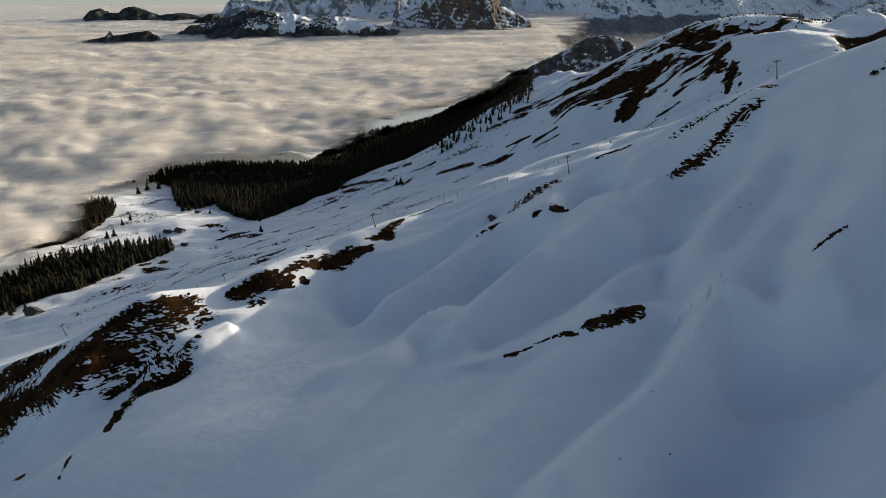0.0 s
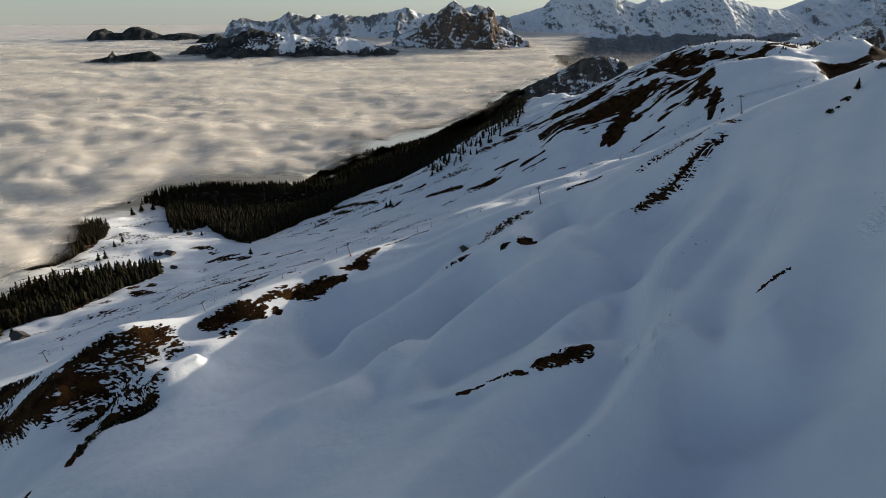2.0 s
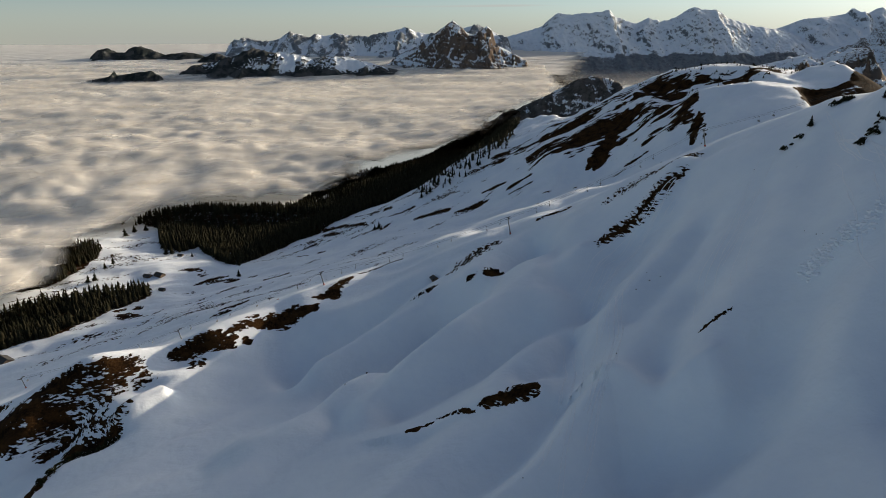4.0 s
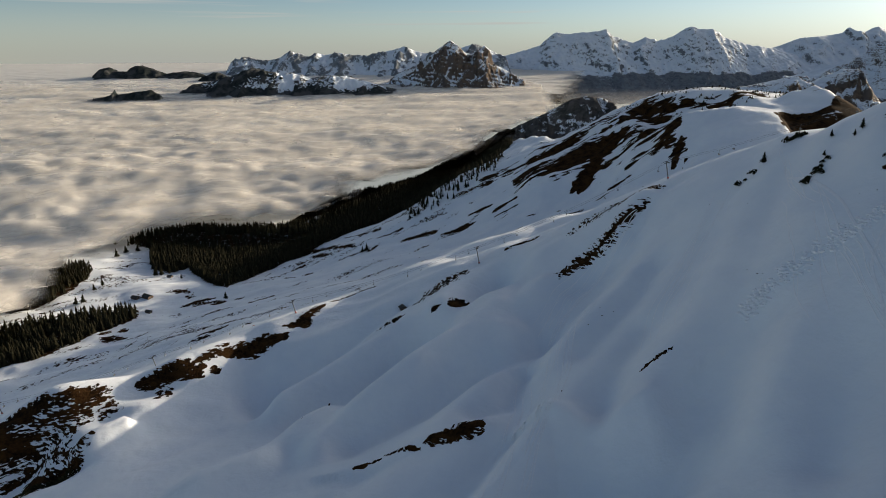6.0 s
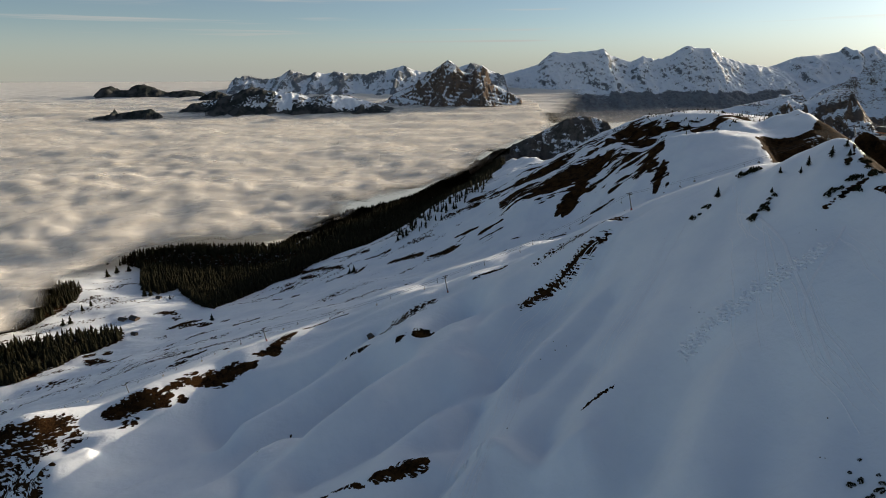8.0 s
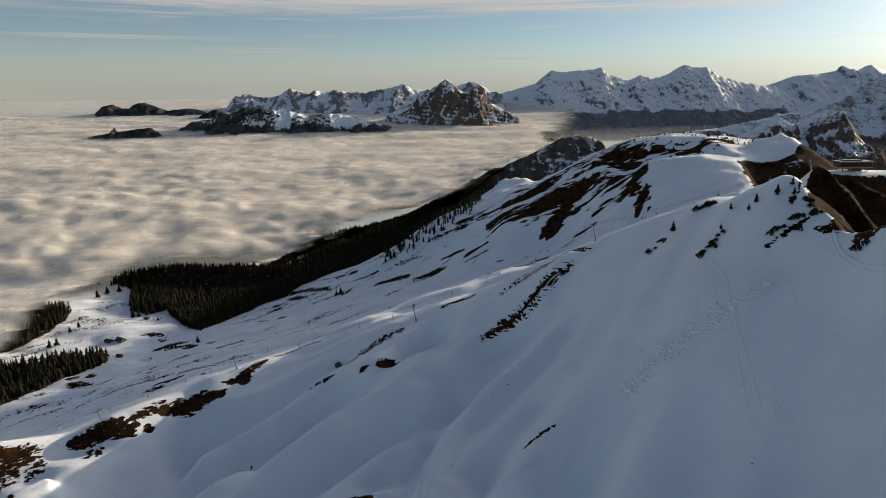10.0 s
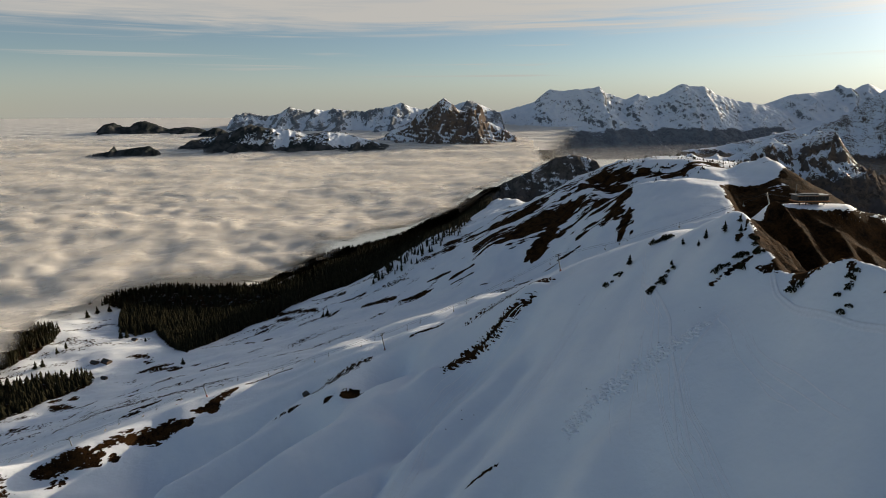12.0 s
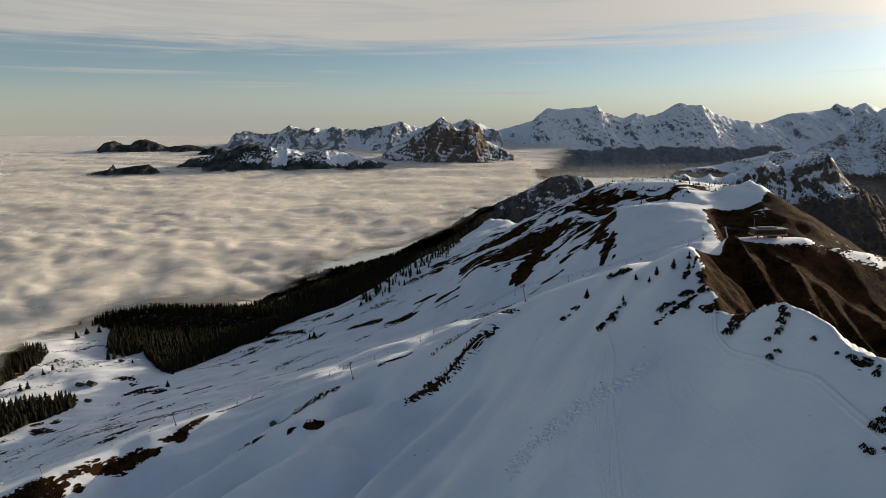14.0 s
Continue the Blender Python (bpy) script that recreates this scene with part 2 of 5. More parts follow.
def ridged(x, y, size, seed=0, octaves=4, gain=0.5):
    out, k = 0, 1.0
    for i in range(octaves):
        out = out + k * (0.35 - np.abs(waves(x, y, size / 2**i, seed + 17 * i)))
        k *= gain
    return out


def blend(v, lo, hi):
    f = np.clip((v - lo) / (hi - lo), 0, 1)
    return f * f * (3 - 2 * f)


def lower_of(a, b, k):
    """The lower of two surfaces, with a crest rounded over k metres."""
    h = np.clip(0.5 + 0.5 * (b - a) / k, 0, 1)
    return b * (1 - h) + a * h - k * h * (1 - h)


def net_height(net, x0, dx, y0, dy, x, y):
    """A smooth surface through a coarse net of heights."""
    net = np.array(net, float)
    net = np.pad(net, 1, mode="reflect", reflect_type="odd")
    ny, nx = net.shape
    u, v = np.clip((x - x0) / dx, 0, nx - 3 - 1e-6), np.clip((y - y0) / dy, 0, ny - 3 - 1e-6)
    i, j = np.floor(u).astype(int), np.floor(v).astype(int)
    f, g = u - i, v - j

    def four(f):
        return (-0.5 * f + f * f - 0.5 * f**3, 1 - 2.5 * f * f + 1.5 * f**3, 0.5 * f + 2 * f * f - 1.5 * f**3, -0.5 * f * f + 0.5 * f**3)

    wf, wg = four(f), four(g)
    return sum(wg[b] * wf[a] * net[j + b, i + a] for a in range(4) for b in range(4))


# broad heights: the shaded face below the crest, and the bench and hills beyond the lift rib
FACE_NET = [
    [-302, -263, -227, -198, -168, -142, -107, -63, -9, 50],
    [-296, -254, -214, -185, -151, -122, -95, -55, 12, 74],
    [-293, -250, -202, -182, -157, -123, -85, -26, 54, 99],
    [-291, -254, -206, -194, -167, -129, -83, -14, 40, 97],
    [-274, -225, -193, -205, -168, -133, -86, -14, 33, 86],
    [-241, -192, -175, -187, -163, -126, -76, -24, 20, 72],
    [-227, -192, -174, -169, -158, -117, -83, -28, 16, 64],
    [-225, -197, -178, -165, -147, -117, -81, -34, 11, 58],
    [-228, -202, -181, -164, -145, -117, -81, -38, 7, 52],
]
BENCH_NET = [
    [-363, -313, -255, -183, -112, -44, 16, -31, -51, -68],
    [-382, -341, -297, -241, -165, -104, -38, -40, -60, -77],
    [-392, -358, -320, -267, -215, -151, -99, -75, -76, -86],
    [-389, -363, -336, -298, -257, -207, -146, -85, -76, -83],
    [-375, -356, -339, -317, -276, -219, -144, -43, -55, -65],
    [-360, -351, -348, -336, -280, -201, -116, -27, -29, -41],
    [-352, -354, -357, -339, -278, -182, -116, -35, -30, -35],
    [-354, -364, -374, -364, -315, -210, -133, -73, -46, -38],
    [-367, -383, -400, -398, -361, -246, -146, -93, -62, -44],
]
CREST = [(345, 100, -20), (336, 200, -1), (327, 215, 5), (323, 246, 10), (311, 276, -4), (313, 300, 3), (316, 318, 9), (325, 345, 7), (340, 375, 10), (352, 386, 10), (370, 400, 9)]
# the east edge of the main ridge, beyond which it falls away
EAST_EDGE = [(475, 330), (462, 405), (488, 520), (520, 700), (545, 845), (548, 886), (556, 915), (574, 930), (650, 944), (700, 1000), (730, 1080), (700, 1150), (680, 1270), (640, 1500)]
# the sea of cloud: its height near and far, and where it laps against the mountainside
CLOUD_NEAR, CLOUD_FAR = -330.0, 14.0
SHORE = [(-2200, 300), (-800, 600), (-600, 740), (-562, 850), (-585, 955), (-630, 1090), (-645, 1140), (-632, 1200), (-606, 1270), (-580, 1340), (-440, 1372), (-275, 1388), (-228, 1440), (-218, 1520), (-180, 1640), (-110, 1705), (-30, 1775), (60, 1860), (160, 2085), (235, 2240), (420, 2510), (530, 2650), (570, 2900), (600, 3300)]
# soft ribs (+) and hollows (-) of the face: height, half width, and the line they follow
RIBS = [
    (14.0, 13, [(165, 233), (148, 234), (126, 246), (97, 212), (69, 189), (42, 164)]),
    (-20.0, 42, [(172, 222), (142, 198), (118, 172), (95, 148)]),
    (-9.0, 13, [(240, 430), (213, 393), (183, 374), (153, 356), (126, 309), (112, 258), (93, 232), (51, 197), (23, 169)]),
    (-13.5, 16, [(122, 443), (93, 414), (52, 391), (14, 361), (-7, 345)]),
    (12.0, 17, [(145, 400), (102, 370), (57, 342), (12, 308), (-47, 282)]),
]
LOWER_RIBS = [
    (-12.0, 14, [(138, 344), (101, 324), (61, 307), (30, 292)]),
    (-13.5, 14, [(47, 459), (-1, 432), (-29, 408), (-52, 393)]),
    (14, 9.5, [(-147, 342), (-138, 350), (-130, 358)]),
    (12.0, 13, [(78, 416), (34, 403), (-1, 389), (-27, 372)]),
]
# narrower folds of the open slope
FOLDS = [
    (-26, 23, [(145, 215), (127, 207), (112, 190), (96, 175), (85, 162)]),
    (-7, 9, [(123, 308), (109, 283), (96, 276)]),
    (-10, 14, [(125, 453), (100, 428), (77, 408), (53, 402)]),
    (-9, 12, [(68, 399), (41, 390), (12, 312), (-6, 297)]),
    (7, 12, [(109, 360), (64, 333), (30, 307), (12, 294)]),
    (-6, 11, [(-26, 430), (-51, 422), (-66, 407)]),
    (-6, 9, [(219, 418), (205, 397), (188, 394), (158, 388), (134, 365)]),
]
LOWER_FOLDS = [
    (-9, 13, [(218, 251), (203, 240), (190, 228), (174, 211)]),
    (7, 12, [(225, 237), (212, 225), (199, 207)]),
    (-7, 13, [(236, 220), (226, 206), (212, 183)]),
    (-8, 10, [(184, 295), (162, 270), (143, 236), (129, 220)]),
    (-6, 10, [(138, 422), (124, 381), (98, 358), (78, 339)]),
    (-6, 10, [(210, 354), (183, 330), (153, 302)]),
    (5, 9, [(168, 404), (140, 372), (115, 344)]),
]
# broad swells (+) and dips (-): height, radius, x, y
FACE_SWELLS = [
    (2.4, 26, 97, 258), (-1.8, 26, 38, 259), (1.0, 26, 185, 260), (5.0, 26, 167, 259), (13.5, 30, 221, 421), (-4.5, 30, 161, 404), (22.6, 30, 92, 415),
    (11.5, 28, 48, 462), (5.6, 28, 33, 448), (-2.6, 28, 65, 455), (6.0, 28, 95, 468), (-2.7, 28, 149, 492), (-2.4, 24, 139, 248), (13.4, 30, 2, 335),
    (-2.4, 26, 0, 523), (-3.2, 26, 22, 531), (-8.6, 22, 287, 282), (4.6, 24, 296, 361), (4.9, 16, 309, 279), (-1.0, 16, 302, 260), (-8.9, 26, 415, 366),
    (4.6, 22, 398, 367), (-5.9, 18, 107, 488), (-7.0, 24, 92, 532), (-7.0, 24, 125, 535),
]
RIB_SWELLS = [
    (3.6, 24, -102, 428), (7.5, 24, -58, 467), (-4.9, 22, -68, 453), (-1.9, 22, -46, 466), (-0.8, 18, -93, 428), (-5.0, 20, -134, 406), (-1.4, 20, -145, 408),
    (-5.1, 20, -150, 398), (5.0, 18, -167, 410), (11.9, 24, -196, 400), (11.1, 26, -229, 362), (5.3, 22, -216, 347), (-6.4, 20, -189, 355), (-13.6, 20, -192, 335),
    (-9.5, 18, -156, 328), (-9.9, 22, -160, 383), (0.9, 13, -143, 346), (1.9, 11, -118, 369),
]
BENCH_SWELLS = [
    (-22.6, 55, 285, 952), (7.7, 45, 312, 967), (-7.1, 70, -277, 958), (-8.2, 70, -330, 929), (13.0, 50, 254, 1010), (-5.9, 40, 394, 849), (8.2, 40, 385, 802),
    (-4.9, 40, -93, 591), (-1.5, 40, -60, 594), (-7.0, 24, 160, 540), (-6.0, 24, 190, 540),
]
# wind lips: the snow steps down to the right of the line
LIPS = [
    (3.4, [(29, 259), (38, 256), (63, 258), (88, 256), (110, 253)]),
    (4.4, [(126, 246), (148, 236), (165, 235), (185, 246)]),
]


def along(line, v, k=0):
    line = sorted(line, key=lambda p: p[1])
    return np.interp(v, [p[1] for p in line], [p[k] for p in line])


def beside(x, y, line):
    """Distance from a line of points, and the side: plus to its right."""
    best, side = np.full(np.shape(x), 1e9), np.zeros(np.shape(x))
    for (x0, y0), (x1, y1) in zip(line, line[1:]):
        ax, ay = x1 - x0, y1 - y0
        f = np.clip(((x - x0) * ax + (y - y0) * ay) / (ax * ax + ay * ay), 0, 1)
        d = np.hypot(x - x0 - f * ax, y - y0 - f * ay)
        cut = d < best
        best, side = np.where(cut, d, best), np.where(cut, np.sign((x - x0) * ay - (y - y0) * ax), side)
    return best, side


def lip_waver(x, y):
    return 7 * waves(x * 0.3, y, 34, 14) + 3 * waves(x * 0.5, y, 12, 15)


def ground(x, y, fine=True):
    x, y = np.asarray(x, float), np.asarray(y, float)
    face = net_height(FACE_NET, -340, 90, 90, 70, x, y)
    bench = net_height(BENCH_NET, -760, 180, 340, 150, x, y) + 0.6 * np.maximum(340 - y, 0) - 0.15 * np.maximum(y - 1540, 0)
    bench = bench - 0.5 * np.maximum(y - 1290, 0) * blend(x, 290, 430)
    fall = np.maximum(x - along(EAST_EDGE, y), 0)
    bench = bench - 0.7 * fall + 16 * ridged(y + 0.5 * x, x * 0.25, 70, 6, 4) * blend(fall, 0, 60)
    bench = bench - 0.12 * np.maximum(-760 - x, 0)
    # a second, broader shoulder beside the lift rib, whose back catches the sun
    off = y - np.interp(x, [9, 62, 133, 200, 228], [540, 570, 612, 655, 668])
    shoulder = np.interp(x, [9, 62, 133, 200, 228], [-160, -148, -135, -127, -126]) - 0.62 * np.maximum(off, 0) + 0.25 * np.clip(-off, 0, 100)
    shoulder = shoulder - 0.6 * np.maximum(x - 228, 0) - 0.6 * np.maximum(9 - x, 0) + 2.5 * waves(x, y, 30, 33)
    bench = -lower_of(-bench, -shoulder, 4.0)
    # the snow plateau breaks off behind its edge, before the ridge that carries the scrub
    behind = y - 989 + 0.42 * (x - 443)
    bench = bench - 26 * blend(behind, 0, 26) * (1 - blend(behind, 90, 200)) * blend(x, 395, 440) * (1 - blend(x, 535, 580))
    # the wooded foot of the slope, which runs down into the cloud
    off, side = beside(x, y, SHORE)
    inland = off * side
    flank = CLOUD_NEAR + (CLOUD_FAR - CLOUD_NEAR) * np.maximum(y - 1250, 0) / 3420 - 17 + 0.10 * np.clip(inland, 0, 150) + 0.5 * np.minimum(inland, 0)
    flank = flank - 15 * blend(y, 1450, 1620) - 200 * (1 - blend(y, 1240, 1340)) - 200 * blend(x, 170, 260)
    bench = -lower_of(-bench, -flank, 6.0)
    # past the edge of the wood the ground drops away under the cloud
    under = CLOUD_NEAR + (CLOUD_FAR - CLOUD_NEAR) * np.maximum(y - 1250, 0) / 3420 - 34 + 0.6 * np.maximum(inland + 40, 0)
    bench = np.where((y > 1380) & (x < 620), lower_of(bench, under, 6.0), bench)
    # a snow cone on the saddle
    cone = -8 - 0.42 * np.hypot(x - 668, (y - 1020) * 0.85) - 0.25 * np.maximum(x - 668, 0) + 5 * waves(x, y, 30, 45)
    bench = -lower_of(-bench, -cone, 5.0)
    past = x - along(CREST, y) + lip_waver(x, y)
    bowl = 8 - 0.24 * (x - 380) + 0.75 * (y - 392) - 0.12 * np.maximum(x - 425, 0)
    drop = along(CREST, y, 2) + 3 - 1.15 * past
    # gullies that run down the brown east side
    q, s = 0.97 * (x - 367) + 0.25 * (y - 362), 0.97 * (y - 362) - 0.25 * (x - 367)
    gully = 19 * ridged(q + 6 * waves(x, y, 40, 7), s * 0.2, 27, 5, 4, 0.45) * (1 - 0.9 * blend(y + 0.3 * (x - 394), 365, 392))
    east = np.maximum(bowl, drop) + gully * blend(past, 0, 25)
    face = face + 6 * np.exp(-(((x - 322) / 22) ** 2 + ((y - 246) / 20) ** 2)) - 7 * np.exp(-(((x - 318) / 20) ** 2 + ((y - 275) / 13) ** 2))
    for high, wide, line in RIBS + LOWER_RIBS + FOLDS + LOWER_FOLDS:
        face = face + high * np.exp(-((beside(x, y, line)[0] / wide) ** 2))
    for high, line in LIPS:
        d, side = beside(x, y, line)
        face = face - 0.5 * high * np.tanh(side * d / 2.5) * np.exp(-((d / 14) ** 2))
    # drifts and hollows: along the slope near the lift, down the fall line below it
    low = 1 - blend(y - 0.2 * x, 360, 430)
    run, side_on = 0.65 * x + 0.76 * y, 0.76 * x - 0.65 * y
    face = face + (1 - low) * (8.5 * waves(x * 0.35, y, 46, 3) + 5.0 * waves(x * 0.4 + y * 0.1, y, 21, 4))
    face = face + low * (15.0 * waves(run * 0.22, side_on, 52, 3) + 6.5 * waves(run * 0.28, side_on, 25, 4))
    hum = 11 * waves(x * 0.6, y, 120, 8) + 6 * waves(x * 0.6, y, 45, 9) + 2 * waves(x * 0.6, y, 18, 10)
    crag = blend(x, 120, 300) * blend(y, 700, 820) * blend(-x, -600, -480)
    bench = bench + hum * blend(y, 520, 640) + crag * 16 * ridged(x * 0.5 + y * 0.5, y - x * 0.6, 90, 11, 4)
    z = lower_of(lower_of(face, east, 3.0), bench, 6.0)
    # the knoll under the top station: the brown bowl on one side, a steep back on the other
    knoll = lower_of(bowl + gully, 8 - 0.62 * (y - 404) - 0.1 * np.abs(x - 394), 4.0) - 3.0 * np.maximum(364 - x, 0) - 300 * blend(-y, -345, -250)
    z = -lower_of(-z, -knoll, 2.0)
    for high, wide, sx, sy in FACE_SWELLS + RIB_SWELLS + BENCH_SWELLS:
        z = z + high * np.exp(-((x - sx) ** 2 + (y - sy) ** 2) / wide**2)
    # the levelled platform of the top station
    a, b = (x - 394) * 0.99 + (y - 402) * 0.1, (y - 402) * 0.99 - (x - 394) * 0.1
    z = z + (8.5 + 0.3 * np.minimum(b + 4, 0) - z) * (1 - blend(np.hypot(a / 26, (b + 3) / 9), 0.8, 1.35))
    if fine:
        z = z + 0.5 * waves(x * 0.5, y, 11, 21) + 0.18 * waves(x, y, 4.5, 22)
    return z




def inside(x, y, poly):
    hit = np.zeros(x.shape, bool)
    for (x0, y0), (x1, y1) in zip(poly, poly[1:] + poly[:1]):
        hit ^= ((y0 > y) != (y1 > y)) & (x < (x1 - x0) * (y - y0) / (y1 - y0 + 1e-9) + x0)
    return hit


# outlines of the fir woods
MAIN_WOOD = [(-630, 1345), (-560, 1302), (-490, 1160), (-438, 1135), (-417, 1155), (-338, 1046), (-290, 1000), (-262, 1101), (-221, 1149), (-183, 1187), (-132, 1235),
             (-77, 1275), (-30, 1290), (60, 1400), (150, 1460), (225, 1560), (270, 1750), (300, 2100), (255, 2290), (110, 2150), (-20, 1960), (-120, 1880), (-210, 1800), (-300, 1700), (-330, 1560), (-262, 1480),
             (-215, 1470), (-205, 1425), (-250, 1410), (-290, 1405), (-440, 1392), (-600, 1362)]
LOW_WOOD = [(-615, 830), (-593, 871), (-529, 895), (-460, 916), (-410, 922), (-384, 880), (-414, 832), (-451, 748), (-500, 718), (-526, 697), (-700, 700)]
FOG_WOOD = [(-735, 1175), (-680, 1188), (-603, 1154), (-586, 1116), (-579, 1049), (-586, 986), (-632, 955), (-735, 1000)]
EDGE_WOOD = [(19, 1124), (83, 1123), (176, 1178), (205, 1295), (184, 2157), (31, 1676), (-39, 1511)]
# the broken cliffs below the snow plateau
CRAGS = [(448, 1258), (475, 1095), (445, 965), (403, 852), (388, 923), (366, 962), (292, 947), (271, 981), (199, 1012), (183, 1153), (281, 1201), (365, 1202)]
# where the snow has melted off: from, to and half width of each strip
COMB_BARE = [
    (-130, 409, -118, 404, 6), (32, 424, 50, 431, 8), (58, 443, 97, 476, 8), (178, 453, 233, 442, 9), (159, 404, 221, 424, 7.5),
    (-101, 1035, -54, 1056, 7), (24, 1103, 86, 1096, 9), (-16, 1211, 43, 1151, 7), (96, 1142, 169, 1137, 11), (200, 1028, 257, 1039, 13),
    (214, 1178, 160, 1163, 17), (230, 1042, 184, 1054, 12), (418, 943, 369, 942, 14), (352, 906, 318, 894, 6), (-191, 371, -165, 396, 14),
    (-207, 364, -166, 384, 16), (-194, 356, -149, 341, 12), (-159, 380, -147, 385, 8),
]
FACE_BARE = [
    (96, 260, 80, 258, 4.4), (79, 258, 71, 258, 1.4), (36, 261, 48, 263, 1.4), (51, 265, 68, 256, 1.3), (185, 261, 169, 258, 1.0),
    (98, 429, 87, 416, 1.8), (-3, 319, 3, 370, 0.7), (-104, 425, -145, 411, 6), (-104, 419, -139, 411, 5), (-96, 426, -90, 429, 3.2),
    (-95, 443, -47, 461, 5.5),
]
RIB_BARE = [
    (-73, 457, -45, 456, 6), (-86, 449, -63, 454, 4), (-111, 427, -96, 445, 3), (-52, 473, -32, 477, 4),
    (-41, 476, -23, 501, 4.8), (-22, 512, 18, 530, 1.5), (-192, 384, -170, 394, 5), (-174, 386, -165, 399, 4), (84, 417, 95, 429, 2.5),
    (72, 417, 82, 416, 0.9), (129, 484, 157, 487, 2.2), (159, 404, 221, 424, 2.2),
]
LOWER_BARE = [
    (-222, 374, -194, 383, 6), (-213, 379, -187, 384, 6), (-302, 382, -260, 387, 14), (-257, 352, -204, 356, 13), (-267, 347, -223, 343, 13),
    (-282, 350, -255, 347, 12), (-218, 349, -199, 361, 9), (-204, 334, -177, 351, 4), (-181, 332, -147, 332, 5.5), (-170, 278, -171, 327, 3),
    (-176, 247, -180, 261, 1.4), (-176, 241, -176, 246, 1.2), (-230, 283, -221, 280, 2),
]
BENCH_BARE = [
    (-391, 999, -342, 985, 5.6), (-336, 935, -293, 967, 7.0), (-321, 931, -276, 948, 5.6), (-291, 925, -268, 939, 4.2), (-347, 973, -332, 972, 4.2),
    (-253, 935, -237, 930, 2.8), (-208, 869, -172, 893, 2.2), (-186, 1194, -84, 1093, 8.4), (-220, 1168, -184, 1186, 7.0), (-174, 1139, -131, 1100, 7.0),
    (-187, 1078, -173, 1086, 4.2), (-197, 1035, -172, 999, 3.5), (-159, 1003, -143, 1000, 3.5), (-52, 1042, -34, 1063, 3.5),
]
SHOULDER_BARE = [
    (-393, 797, -367, 794, 8.4),
    (-383, 824, -375, 832, 8.4), (-407, 815, -401, 827, 4.2), (-351, 778, -336, 804, 3.9), (-188, 624, -161, 635, 4.9), (-193, 613, -172, 615, 3.5),
    (-132, 617, -125, 619, 3.5), (-57, 1166, -38, 1148, 5.6), (13, 1040, 67, 1025, 8.4), (77, 1001, 133, 1001, 5.6), (161, 998, 198, 1008, 3.5),
    (-121, 1215, -67, 1162, 2.8), (-38, 1099, 3, 1110, 3.5), (125, 1034, 163, 1028, 4.2),
]
CLIFF_BARE = [
    (423, 1149, 467, 1098, 21.0), (400, 1115, 448, 1066, 19.5), (377, 1060, 297, 1055, 21.0), (309, 1068, 246, 1025, 13.5), (340, 1035, 291, 966, 12.0),
    (364, 1046, 333, 1022, 15.0), (331, 1014, 289, 951, 9.0), (439, 973, 398, 931, 10.5), (428, 923, 398, 860, 6.0), (322, 1141, 271, 1135, 16.5),
    (271, 1135, 211, 1144, 10.5),
]
HILL_BARE = [
    (493, 1098, 547, 1052, 12.7), (456, 1105, 491, 1089, 7.0), (519, 1052, 606, 1060, 6.5), (564, 1076, 620, 1086, 6.6), (446, 1129, 467, 1134, 7.4),
    (599, 1081, 655, 1054, 10.5), (1795, 3013, 1773, 2844, 33.5), (308, 314, 312, 317, 1.3), (297, 296, 311, 297, 2.3), (312, 264, 316, 257, 2.4),
    (321, 245, 319, 235, 0.8), (289, 295, 294, 295, 0.8), (315, 319, 323, 334, 0.8), (327, 207, 332, 202, 0.8), (306, 288, 310, 278, 0.9),
]


def strips(x, y, rows):
    out = np.zeros_like(x)
    for x0, y0, x1, y1, w in rows:
        ax, ay = x1 - x0, y1 - y0
        f = np.clip(((x - x0) * ax + (y - y0) * ay) / (ax * ax + ay * ay), 0, 1)
        far = np.hypot(x - x0 - f * ax, y - y0 - f * ay)
        near = far < 5 * w + 4
        if near.any():
            wide = w * (1.15 - 0.6 * (2 * f[near] - 1) ** 2 + 1.3 * waves(x[near], y[near], 14 + 2.5 * w, 80))
            out[near] = np.maximum(out[near], 1.22 - 0.72 * far[near] / np.maximum(wide, 0.25 * w))
    return out


